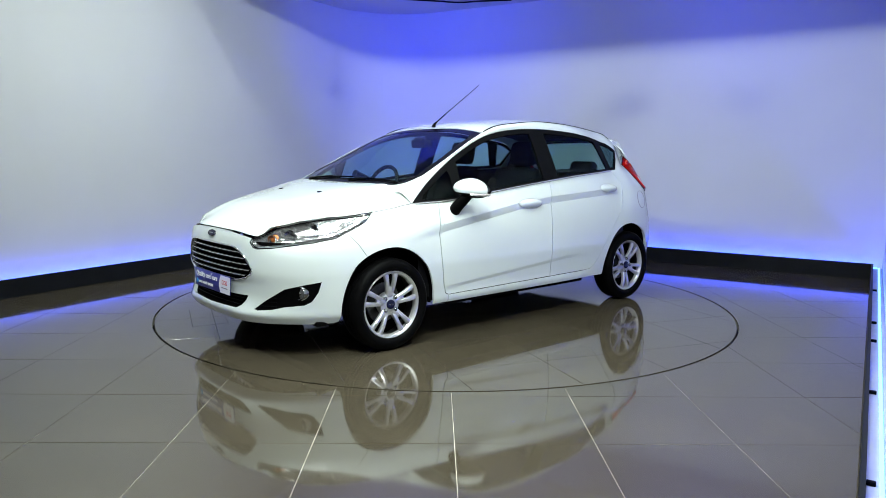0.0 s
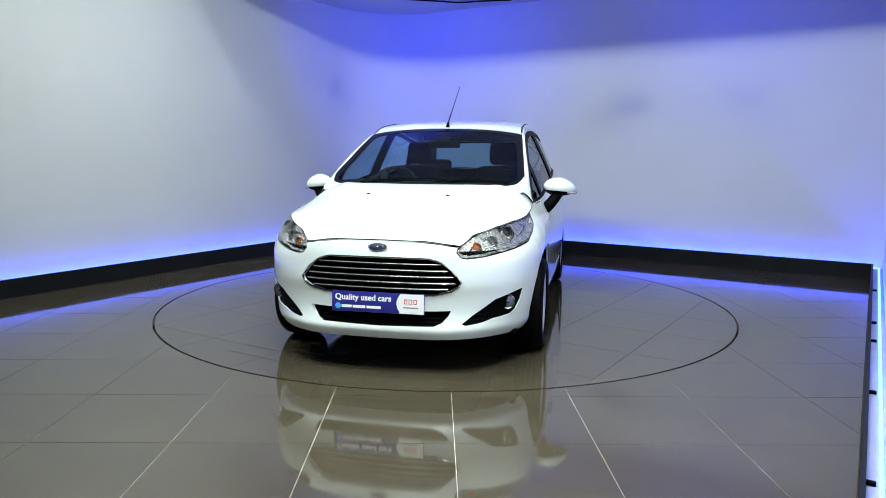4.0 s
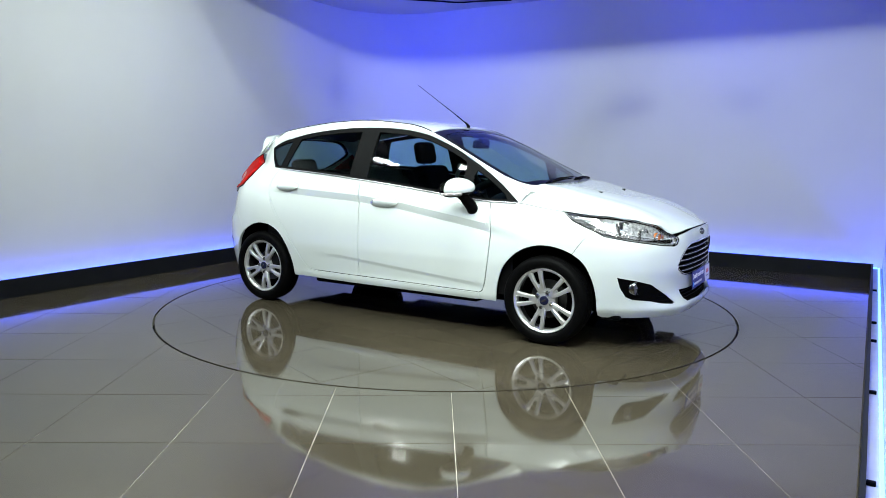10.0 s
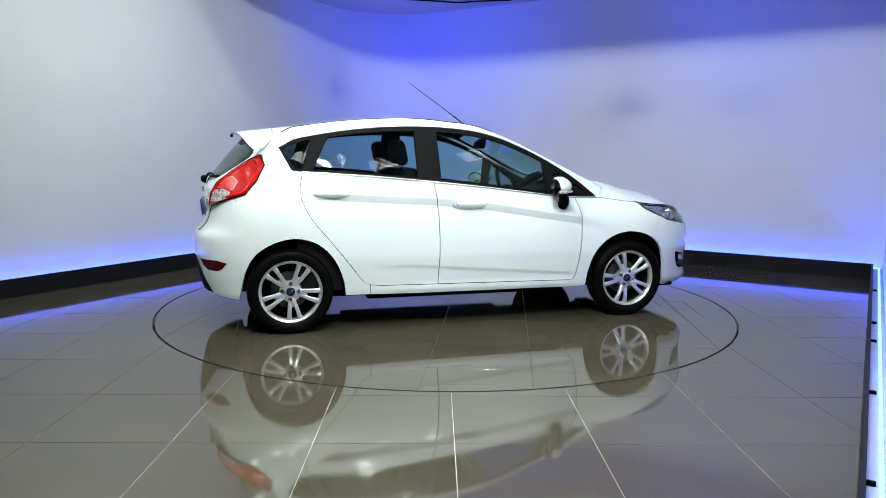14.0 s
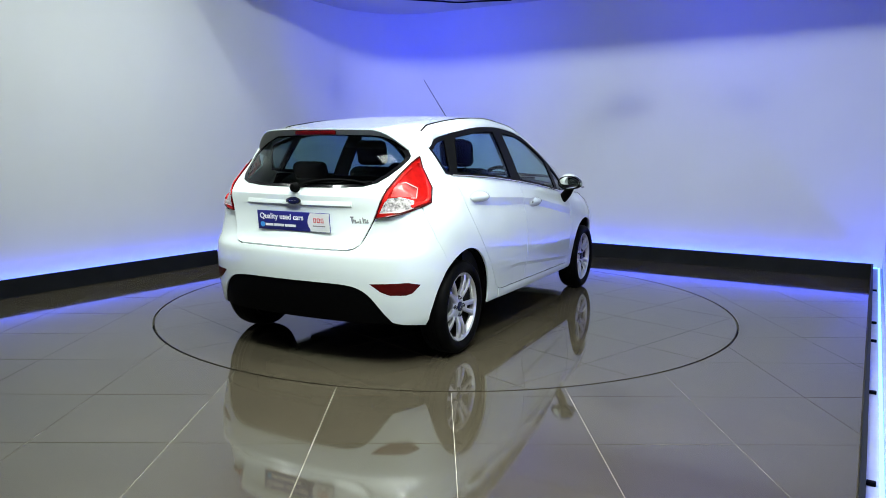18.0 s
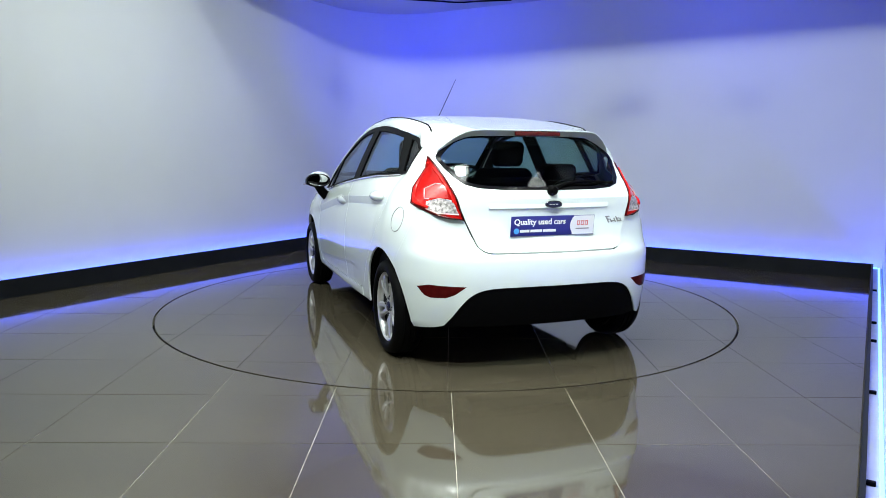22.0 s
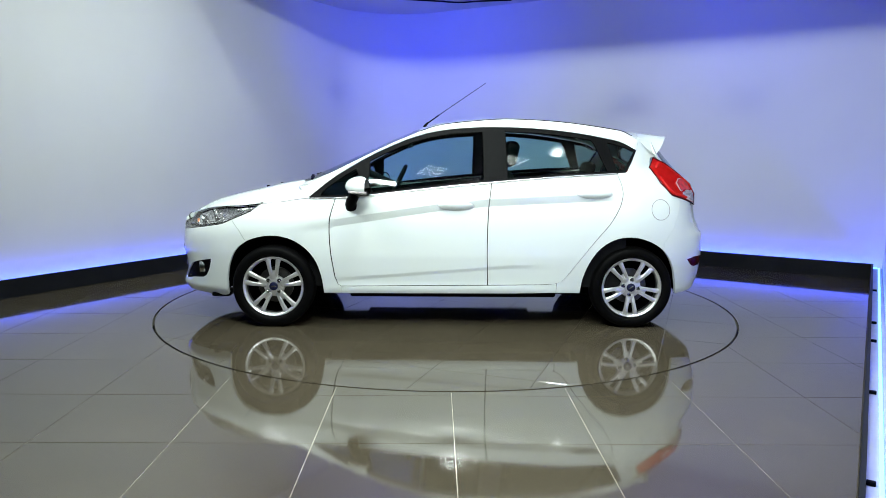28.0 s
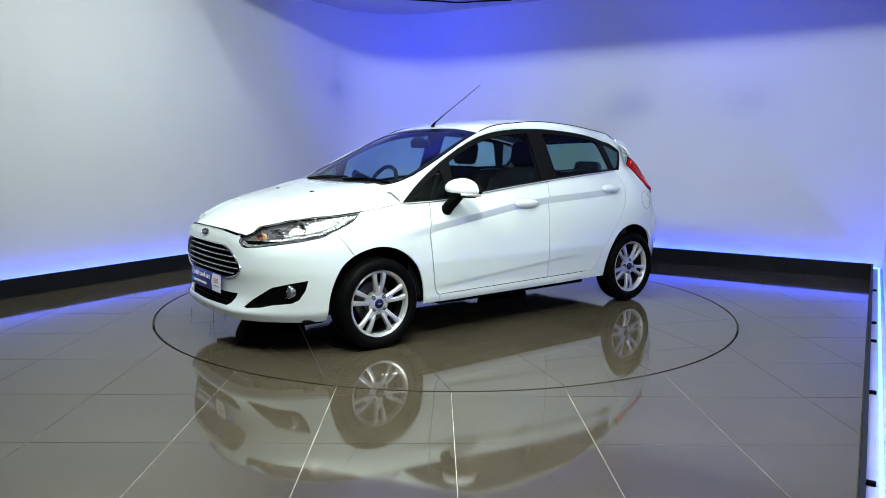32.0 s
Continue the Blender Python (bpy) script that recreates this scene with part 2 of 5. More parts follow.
def smooth_interp(x, xs, ys):
    """Monotone-ish cubic Hermite interpolation through xs (rising), ys."""
    xs, ys, x = np.asarray(xs, float), np.asarray(ys, float), np.asarray(x, float)
    if len(xs) == 2:
        return np.interp(x, xs, ys)
    h, d = np.diff(xs), np.diff(ys) / np.diff(xs)
    m = np.empty(len(xs))
    m[1:-1] = (d[:-1] * h[1:] + d[1:] * h[:-1]) / (h[1:] + h[:-1])
    m[0], m[-1] = d[0], d[-1]
    i = np.clip(np.searchsorted(xs, x) - 1, 0, len(xs) - 2)
    t = np.clip((x - xs[i]) / h[i], 0, 1)
    return ys[i] * (1 + 2 * t) * (1 - t) ** 2 + m[i] * h[i] * t * (1 - t) ** 2 + ys[i + 1] * t * t * (3 - 2 * t) + m[i + 1] * h[i] * t * t * (t - 1)


def filled(poly, step, holes=(), lines=()):
    """Triangles over a 2D outline with holes: (points, triangles)."""
    pts, edges = [], []
    for ring in (poly, *holes, *lines):
        k, n = len(pts), len(ring)
        pts += [tuple(q) for q in ring]
        edges += [(k + i, k + (i + 1) % n) for i in range(n)]
    a = np.array(poly)
    lo, hi = a.min(0), a.max(0)
    rings = np.array(pts)
    for i, x in enumerate(np.arange(lo[0] + step / 2, hi[0], step)):
        for y in np.arange(lo[1] + (step / 2 if i % 2 else step), hi[1], step):
            if ((rings - (x, y)) ** 2).sum(1).min() > (0.45 * step) ** 2 and within((x, y), poly) and not any(within((x, y), h) for h in holes):
                pts.append((x, y))
    v, _, f, *_ = delaunay_2d_cdt([Vector(q) for q in pts], edges, [], 0, 1e-7)
    tri = [t for t in f if len(t) == 3]
    mid = [(sum(v[i].x for i in t) / 3, sum(v[i].y for i in t) / 3) for t in tri]
    tri = [t for t, c in zip(tri, mid) if within(c, poly) and not any(within(c, h) for h in holes)]
    return [(q.x, q.y) for q in v], tri


def shell_bm(pts, tri, rim=0.012, mirror=False, inward=None):
    """A panel from 3D points and triangles, its free edge turned in by rim. inward: a point the panel faces away from."""
    bm = bmesh.new()
    vs = [bm.verts.new(q) for q in pts]
    for t in tri:
        if len(set(t)) == 3:
            bm.faces.new([vs[i] for i in t])
    for v in [v for v in bm.verts if not v.link_faces]:
        bm.verts.remove(v)
    bmesh.ops.remove_doubles(bm, verts=bm.verts[:], dist=1e-5)
    bmesh.ops.recalc_face_normals(bm, faces=bm.faces[:])
    if inward is not None:
        total = sum((f.normal.dot(f.calc_center_median() - Vector(inward)) * f.calc_area() for f in bm.faces), 0.0)
        if total < 0:
            bmesh.ops.reverse_faces(bm, faces=bm.faces[:])
    if rim:
        bm.normal_update()
        free = [e for e in bm.edges if e.is_boundary and not (mirror and all(abs(v.co.y) < 1e-4 for v in e.verts))]
        inner = {}
        for e in free:
            for v in e.verts:
                if v not in inner:
                    inner[v] = v.co - v.normal * rim
        made = {v: bm.verts.new(c) for v, c in inner.items()}
        for e in free:
            a, b = e.verts
            f = e.link_faces[0]
            order = (a, b) if f.loops and any(l.vert == a and l.link_loop_next.vert == b for l in f.loops) else (b, a)
            bm.faces.new((order[1], order[0], made[order[0]], made[order[1]]))
    if mirror:
        dup = bmesh.ops.duplicate(bm, geom=bm.verts[:] + bm.edges[:] + bm.faces[:])
        new_v = [g for g in dup["geom"] if isinstance(g, bmesh.types.BMVert)]
        new_f = [g for g in dup["geom"] if isinstance(g, bmesh.types.BMFace)]
        for v in new_v:
            v.co.y = -v.co.y
        bmesh.ops.reverse_faces(bm, faces=new_f)
        bmesh.ops.remove_doubles(bm, verts=bm.verts[:], dist=1e-4)
    return bm


def sheet(name, bm, mat, parent, label="", smooth=True, angle=40):
    """As part(), but keeps the panel's own facing."""
    me = bpy.data.meshes.new(name)
    bm.to_mesh(me)
    bm.free()
    me.materials.append(mat)
    if smooth:
        me.polygons.foreach_set("use_smooth", [True] * len(me.polygons))
        me.set_sharp_from_angle(angle=radians(angle))
    ob = new(name, me)
    ob.parent = parent
    return tagged(ob, label)

# ---- the room ----
def prism(name, outline, z0, z1, mat, parent=None, label=""):
    """An upright slab over a 2D outline."""
    n = len(outline)
    area = sum(outline[i][0] * outline[(i + 1) % n][1] - outline[(i + 1) % n][0] * outline[i][1] for i in range(n))
    pts = list(outline) if area > 0 else list(reversed(outline))
    verts = [(x, y, z0) for x, y in pts] + [(x, y, z1) for x, y in pts]
    faces = [tuple(reversed(range(n))), tuple(range(n, 2 * n))] + [(i, (i + 1) % n, n + (i + 1) % n, n + i) for i in range(n)]
    return solid(name, verts, faces, mat, parent, label)


def flat(*ab):
    return [tuple(room(a, b).xy) for a, b in ab]


def structure(ob, label, category):
    return tagged(ob, label, category, kind="structure")


WALL_L, WALL_R, WALL_F = LEFT_B - GAP, RIGHT_B + GAP, FAR_A + GAP
THICK = 0.15


def rounded(a_far, b_left, radius, steps=20):
    """The quarter turn between the left and the far wall, as (a, b) pairs."""
    return [(a_far - radius + radius * math.sin(i / steps * math.pi / 2), b_left + radius - radius * math.cos(i / steps * math.pi / 2)) for i in range(steps + 1)]


def band(a_far, b_left, b_right, radius, back, a_left, a_right):
    """Inner and outer outline that follows the left, far and right side of the bay."""
    inner = [(a_left, b_left)] + rounded(a_far, b_left, radius) + [(a_far - SKEW, b_right), (a_right, b_right)]
    outer = [(a_left, b_left - back)] + rounded(a_far + back, b_left - back, radius + back) + [(a_far + back - SKEW, b_right + back), (a_right, b_right + back)]
    return inner, outer


def ribbon(name, inner, outer, z0, z1, mat, smooth=True):
    n = len(inner)
    verts = [room(a, b, z0) for a, b in inner] + [room(a, b, z1) for a, b in inner] + [room(a, b, z0) for a, b in outer] + [room(a, b, z1) for a, b in outer]
    faces = []
    for i in range(n - 1):
        faces += [(i, i + 1, n + i + 1, n + i), (2 * n + i + 1, 2 * n + i, 3 * n + i, 3 * n + i + 1),
                  (n + i, n + i + 1, 3 * n + i + 1, 3 * n + i), (i + 1, i, 2 * n + i, 2 * n + i + 1)]
    faces += [(0, n, 3 * n, 2 * n), (n - 1, 3 * n - 1, 4 * n - 1, 2 * n - 1)]
    ob = solid(name, verts, faces, mat, smooth=smooth)
    bm = bmesh.new()
    bm.from_mesh(ob.data)
    bmesh.ops.recalc_face_normals(bm, faces=bm.faces[:])
    bm.to_mesh(ob.data)
    bm.free()
    ob.data.set_sharp_from_angle(angle=radians(30))
    return ob


inner, outer = band(WALL_F, WALL_L, WALL_R, CORNER + GAP, THICK, NEAR_A, OPEN_A)
half = 12
left_i, left_o = inner[:half], outer[:half]
far_i, far_o = inner[half - 1:-1], outer[half - 1:-1]
structure(ribbon("wall_left", left_i, left_o, 0, HALL_HIGH, WALL_PAINT), "smooth white painted wall washed by blue light", "wall")
structure(ribbon("wall_far", far_i, far_o, 0, HALL_HIGH, WALL_PAINT), "smooth white painted wall with a rounded corner", "wall")
structure(ribbon("wall_right", [(WALL_F, WALL_R), (OPEN_A, WALL_R)], [(WALL_F, WALL_R + THICK), (OPEN_A, WALL_R + THICK)], 0, HALL_HIGH, WALL_PAINT), "smooth white painted side wall of the bay", "wall")
structure(prism("wall_step", flat((OPEN_A, WALL_R), (OPEN_A, WIDE_B), (OPEN_A + THICK, WIDE_B), (OPEN_A + THICK, WALL_R + THICK + 0.003), (OPEN_A + 0.003, WALL_R + THICK + 0.003), (OPEN_A + 0.003, WALL_R))[:4], 0, HALL_HIGH, HALL_PAINT), "plain dark grey wall beside the bay's opening", "wall")
structure(prism("wall_outer", flat((OPEN_A, WIDE_B), (NEAR_A, WIDE_B), (NEAR_A, WIDE_B + THICK), (OPEN_A, WIDE_B + THICK)), 0, HALL_HIGH, HALL_PAINT), "plain dark grey hall wall", "wall")
structure(prism("wall_near", flat((NEAR_A, WALL_L - THICK), (NEAR_A, WIDE_B + THICK), (NEAR_A - THICK, WIDE_B + THICK), (NEAR_A - THICK, WALL_L - THICK)), 0, HALL_HIGH, HALL_PAINT), "plain dark grey hall wall", "wall")
structure(prism("ceiling", flat((LIP_A, WALL_L - THICK), (LIP_A, WALL_R + THICK), (WALL_F + THICK, WALL_R + THICK), (WALL_F + THICK, WALL_L - THICK)), HIGH, HIGH + 0.15, CEILING_PAINT), "pale painted ceiling of the bay lit blue from below", "ceiling")
structure(prism("ceiling_hall", flat((NEAR_A - THICK, WALL_L - THICK), (NEAR_A - THICK, WIDE_B + THICK), (LIP_A, WIDE_B + THICK), (LIP_A, WALL_L - THICK)), HALL_HIGH, HALL_HIGH + 0.15, HALL_PAINT), "dark grey ceiling of the hall before the bay", "ceiling")
structure(prism("wall_lip", flat((LIP_A - 0.12, WALL_L), (LIP_A - 0.12, WALL_R), (LIP_A - 0.003, WALL_R), (LIP_A - 0.003, WALL_L)), LIP_Z, HALL_HIGH, CEILING_PAINT), "pale downstand beam over the bay's opening", "beam")

# skirting that stands off the wall, a ledge in the gap and the light strip on the ledge
inner, outer = band(FAR_A, LEFT_B, RIGHT_B, CORNER, 0.018, NEAR_A, OPEN_A)
structure(ribbon("baseboard", inner, outer, 0.0, SKIRT, SKIRTING), "low charcoal skirting board along the bay's walls", "skirting")
inner, outer = band(FAR_A + 0.018, LEFT_B - 0.018, RIGHT_B + 0.018, CORNER + 0.018, GAP - 0.018, NEAR_A, OPEN_A)
structure(ribbon("trim", inner, outer, 0.0, SKIRT - 0.055, LEDGE), "pale ledge behind the skirting board", "ledge")
inner, outer = band(FAR_A + 0.060, LEFT_B - 0.060, RIGHT_B + 0.060, CORNER + 0.060, 0.014, NEAR_A, OPEN_A)
strip = ribbon("light_strip", inner, outer, SKIRT - 0.053, SKIRT - 0.043, BLUE_STRIP)
tagged(strip, "thin glowing blue light strip on the ledge behind the skirting", "light strip")


def strip_clip():
    """A small dark clip that holds the strip."""
    ob = part("strip_clip", box_bm((0.022, 0.03, 0.016), (0, 0, 0.008), 0.003), BLACK)
    return tagged(ob, "small dark clip on the light strip's ledge", "clip", "clips of the light strip")


first = strip_clip()
first.matrix_basis = Matrix.Translation(room(1.9, RIGHT_B + 0.035, SKIRT - 0.055)) @ pose(0, 0, 0, 0, 0, 60.3)
for a in (0.55, 0.0, -1.1, -2.2, -2.95):
    copy_thing(first, Matrix.Translation(room(a, RIGHT_B + 0.035, SKIRT - 0.055)) @ pose(0, 0, 0, 0, 0, 60.3))

# blue light up the walls
STRIP_Z = SKIRT - 0.04
for name, a0, b0, a1, b1, watts in (
    ("strip_light_left", NEAR_A + 0.2, LEFT_B - 0.055, FAR_A - CORNER, LEFT_B - 0.055, 1.0),
    ("strip_light_far", FAR_A + 0.055, LEFT_B + CORNER, FAR_A + 0.055 - SKEW, RIGHT_B, 1.45),
    ("strip_light_right", FAR_A - SKEW, RIGHT_B + 0.055, OPEN_A, RIGHT_B + 0.055, 1.35),
    ("strip_light_corner", FAR_A - CORNER * 0.85, LEFT_B - 0.055 + CORNER * 0.15, FAR_A + 0.055 - CORNER * 0.15, LEFT_B + CORNER * 0.85, 1.2),
):
    p, q = room(a0, b0, STRIP_Z), room(a1, b1, STRIP_Z)
    length = (q - p).length
    data = bpy.data.lights.new(name, "AREA")
    data.shape, data.size, data.size_y = "RECTANGLE", length, 0.012
    data.energy, data.color = STRIP_WATTS * length * watts, BLUE
    ob = new(name, data)
    way = (q - p).normalized()
    up = Vector((0, 0, 1))
    rot = Matrix((way, (-up).cross(way), -up)).transposed()
    ob.matrix_world = Matrix.Translation((p + q) / 2) @ rot.to_4x4()


def panel_lamp(at, to, wide, deep, watts, label):
    """A hanging lamp panel: shallow tray with a lip, glowing diffuser, cross bars; its light leaves through an area lamp in front of the diffuser."""
    top = new("lamp_panel")
    m = look(at, to)
    tray = joined(box_bm((wide + 0.06, deep + 0.06, 0.03), (0, 0, 0.05), 0.006),
                  box_bm((wide + 0.06, 0.02, 0.08), (0, deep / 2 + 0.02, 0.02), 0.004), box_bm((wide + 0.06, 0.02, 0.08), (0, -deep / 2 - 0.02, 0.02), 0.004),
                  box_bm((0.02, deep + 0.02, 0.08), (wide / 2 + 0.02, 0, 0.02), 0.004), box_bm((0.02, deep + 0.02, 0.08), (-wide / 2 - 0.02, 0, 0.02), 0.004))
    part("tray", tray, LAMP_FRAME, top)
    part("diffuser", box_bm((wide, deep, 0.012), (0, 0, 0.02), 0.002), PANEL_GLOW, top, "glowing white diffuser")
    for i in range(1, 4):
        part("bar", box_bm((0.012, deep, 0.01), (-wide / 2 + wide * i / 4, 0, 0.008), 0.002), LAMP_FRAME, top)
    top.matrix_basis = m
    tagged(top, label, "lamp", "white lamp panels")
    lamp = area_lamp("panel_light", at, to, wide, deep, watts, WHITE, 140)
    lamp.matrix_world = m @ Matrix.Translation((0, 0, -0.004))
    return top


for at, to, wide, deep, watts in LAMPS:
    panel_lamp(room(*at), room(*to), wide, deep, watts, "hanging white lamp panel with a grid of bars")


def blue_fill(at, to, watts):
    """An added, unseen lamp that turns the upper walls blue: finned case with a bracket; the light leaves its blue
    front.
    """
    top = new("blue_floodlight")
    part("case", box_bm((0.20, 0.14, 0.05), (0, 0, 0.045), 0.01), LAMP_FRAME, top)
    for i in range(6):
        part("fin", box_bm((0.004, 0.12, 0.025), (-0.075 + 0.03 * i, 0, 0.08), 0.001), LAMP_FRAME, top)
    part("bracket", box_bm((0.24, 0.025, 0.006), (0, 0.075, 0.045), 0.001), LAMP_FRAME, top)
    part("front", box_bm((0.17, 0.11, 0.004), (0, 0, 0.016), 0.001), BLUE_STRIP, top, "glowing blue front")
    top.matrix_basis = look(at, to)
    tagged(top, "added unseen blue fill lamp for the upper walls", "floodlight", "blue floodlights")
    lamp = area_lamp("blue_light", at, to, 0.16, 0.10, watts, BLUE, 85)
    lamp.matrix_world = look(at, to)


for at, to, watts in BLUE_FILLS:
    blue_fill(room(*at), room(*to), watts)


def ceiling_light(at):
    """A square light set in the hall's ceiling: white frame, glowing pane, cross bars."""
    top = new("ceiling_light")
    part("frame", joined(box_bm((0.60, 0.03, 0.03), (0, 0.285, 0), 0.004), box_bm((0.60, 0.03, 0.03), (0, -0.285, 0), 0.004), box_bm((0.03, 0.54, 0.03), (0.285, 0, 0), 0.004), box_bm((0.03, 0.54, 0.03), (-0.285, 0, 0), 0.004)), LAMP_FRAME, top)
    part("diffuser", box_bm((0.54, 0.54, 0.01), (0, 0, 0.002), 0.001), CEILING_GLOW, top, "glowing white diffuser")
    for k in (-0.18, 0.0, 0.18):
        part("louvre", box_bm((0.54, 0.02, 0.022), (0, k * 0.75, -0.016), 0.001), LAMP_FRAME, top)
        part("louvre", box_bm((0.02, 0.54, 0.022), (k, 0, -0.017), 0.001), LAMP_FRAME, top)
    top.matrix_basis = Matrix.Translation(at) @ Matrix.Rotation(TURN, 4, "Z") @ Matrix.Scale(0.66, 4)
    tagged(top, "square white louvred light set in the hall's ceiling", "ceiling light", "lights in the hall's ceiling")


CEILING_GLOW = glowing("ceiling_diffuser", (0.93, 1.0, 0.93), 15.0)
for a, b, watts, spread in CEILING_LAMPS:
    ceiling_light(room(a, b, HALL_HIGH - 0.014))
    if watts:
        area_lamp("ceiling_lamp", room(a, b, HALL_HIGH - 0.05), room(a + 0.001, b, 0), 0.22, 0.22, watts, WHITE, spread)

cable = part("ceiling_cable", tube_bm([tuple(q) for q in curve([(-0.694, 3.167, 3.04), (-0.289, 3.258, 3.04), (0.075, 3.353, 3.04), (0.33, 3.283, 3.04), (0.703, 3.212, 3.04)], 24)], 0.009, 6), BLACK)
tagged(cable, "thin dark cable along the bay's ceiling", "cable")

# ---- floor and turntable ----
TILE_SIDE, JOINT, GRID_TURN = 0.5945, 0.0026, radians(2.0)
GX, GY = Vector((math.cos(GRID_TURN), math.sin(GRID_TURN))), Vector((-math.sin(GRID_TURN), math.cos(GRID_TURN)))
floor_outline = flat((NEAR_A, WALL_L), (NEAR_A, WIDE_B), (OPEN_A, WIDE_B), (OPEN_A, WALL_R), (WALL_F, WALL_R), (WALL_F, WALL_L))


def ring(radius, n=96):
    return [(radius * math.cos(2 * math.pi * i / n), radius * math.sin(2 * math.pi * i / n)) for i in range(n)]


def floor_bed():
    pts, tri = filled(dense(floor_outline, 0.8), 0.8, [ring(RADIUS + 0.012)])
    bm = bmesh.new()
    vs = [bm.verts.new((x, y, -0.002)) for x, y in pts]
    for t in tri:
        f = bm.faces.new([vs[i] for i in t])
        f.normal_update()
        if f.normal.z < 0:
            f.normal_flip()
    made = bmesh.ops.extrude_face_region(bm, geom=bm.faces[:])
    bmesh.ops.translate(bm, verts=[g for g in made["geom"] if isinstance(g, bmesh.types.BMVert)], vec=(0, 0, -0.1))
    return part("floor", bm, PALE_GROUT, smooth=False)


floor = structure(floor_bed(), "polished grey porcelain floor tiles with pale joints", "floor")
well = solid("floor_well", [(x, y, -0.06) for x, y in ring(RADIUS + 0.02)], [tuple(range(96))], DARK_GAP)
structure(well, "dark pit floor under the turntable", "pit")


def slab(poly, thick=0.012):
    n = len(poly)
    lift = 0.0005
    mid = (sum(q[0] for q in poly) / n, sum(q[1] for q in poly) / n)
    inset = [(x + (mid[0] - x) * 0.003, y + (mid[1] - y) * 0.003) for x, y in poly]
    verts = [(x, y, -thick) for x, y in poly] + [(x, y, -lift) for x, y in poly] + [(x, y, 0) for x, y in inset]
    faces = [tuple(range(2 * n, 3 * n))]
    for k in (0, n):
        faces += [(k + i, k + (i + 1) % n, k + n + (i + 1) % n, k + n + i) for i in range(n)]
    return verts, faces


def floor_tiles():
    full = None
    h = TILE_SIDE / 2 - JOINT / 2
    room_poly = [Vector(q) for q in floor_outline]
    for i in range(-16, 17):
        for j in range(-18, 12):
            mid = GX * ((i + 0.5) * TILE_SIDE) + GY * (-0.5 + (j + 0.5) * TILE_SIDE)
            cell = [tuple(mid + GX * (sx * h) + GY * (sy * h)) for sx, sy in ((-1, -1), (1, -1), (1, 1), (-1, 1))]
            far = [math.hypot(*q) for q in cell]
            if max(far) < RADIUS + 0.01:
                continue
            ab = [(Vector((*q, 0)).dot(AX), Vector((*q, 0)).dot(BX)) for q in cell]
            if not all(NEAR_A < a < WALL_F and WALL_L < b < WIDE_B and (b < WALL_R or a < OPEN_A) for a, b in ab):
                poly = cell
                right = WALL_R if ab[0][0] > OPEN_A - 0.3 else WIDE_B
                for (a0, b0), (a1, b1) in (((NEAR_A, WALL_L), (NEAR_A, right)), ((NEAR_A, right), (WALL_F, right)), ((WALL_F, right), (WALL_F, WALL_L)), ((WALL_F, WALL_L), (NEAR_A, WALL_L))):
                    if len(poly) > 2:
                        poly = clipped(poly, tuple(room(a0, b0).xy), tuple(room(a1, b1).xy), 1)
                if len(poly) < 3:
                    continue
            else:
                poly = cell
            if min(math.hypot(*q) for q in poly) < RADIUS + 0.35 and min_reach(poly) < RADIUS + 0.006:
                tri = cut_tile(poly)
                if not tri:
                    continue
                ob = new("tile", tri)
            elif poly is cell:
                if full is None:
                    local = [((Vector(q) - mid).dot(GX), (Vector(q) - mid).dot(GY)) for q in cell]
                    full = mesh_of("tile", *slab(local))
                    full.materials.append(TILE)
                ob = new("tile", full)
                ob.matrix_basis = Matrix.Translation((*mid, 0)) @ Matrix.Rotation(GRID_TURN, 4, "Z")
            else:
                me = mesh_of("tile", *slab(poly))
                me.materials.append(TILE)
                ob = new("tile", me)
            ob.parent = floor


def min_reach(poly):
    """How near a polygon comes to the turntable's axis."""
    best, n = 1e9, len(poly)
    for i in range(n):
        a, b = Vector(poly[i]), Vector(poly[(i + 1) % n])
        k = max(0.0, min(1.0, -a.dot(b - a) / (b - a).length_squared))
        best = min(best, (a + (b - a) * k).length)
    return best


def cut_tile(poly):
    """A tile with the turntable's circle cut out of it."""
    r = RADIUS + 0.006
    fine = dense(poly, 0.03)
    keep = [q for q in fine if math.hypot(*q) > r]
    if len(keep) < 3:
        return None
    pts, tri = filled(fine, 0.3, [ring(r, 180)])
    bm = bmesh.new()
    vs = [bm.verts.new((x, y, 0)) for x, y in pts]
    for t in tri:
        f = bm.faces.new([vs[i] for i in t])
        f.normal_update()
        if f.normal.z < 0:
            f.normal_flip()
    for v in [v for v in bm.verts if not v.link_faces]:
        bm.verts.remove(v)
    if not bm.faces:
        bm.free()
        return None
    made = bmesh.ops.extrude_face_region(bm, geom=bm.faces[:])
    bmesh.ops.translate(bm, verts=[g for g in made["geom"] if isinstance(g, bmesh.types.BMVert)], vec=(0, 0, -0.012))
    bmesh.ops.recalc_face_normals(bm, faces=bm.faces[:])
    me = bpy.data.meshes.new("tile")
    bm.to_mesh(me)
    bm.free()
    me.materials.append(TILE)
    return me


DISC_JOINT = material("disc_joint", (0.045, 0.041, 0.033), 0.5, vary=0.3, scale=6)
turntable = new("turntable")
tagged(turntable, "round tiled turntable flush with the floor under the car", "turntable")
HATCH = [((1.735, -0.996), (1.92, -0.466)), ((1.586, -0.939), (1.94, 0.036)), ((1.615, -0.617), (1.696, -0.387)), ((1.92, -0.466), (1.683, -0.42))]
DISC_TURN = radians(-20.6)
DX, DY = Vector((math.cos(DISC_TURN), math.sin(DISC_TURN))), Vector((-math.sin(DISC_TURN), math.cos(DISC_TURN)))


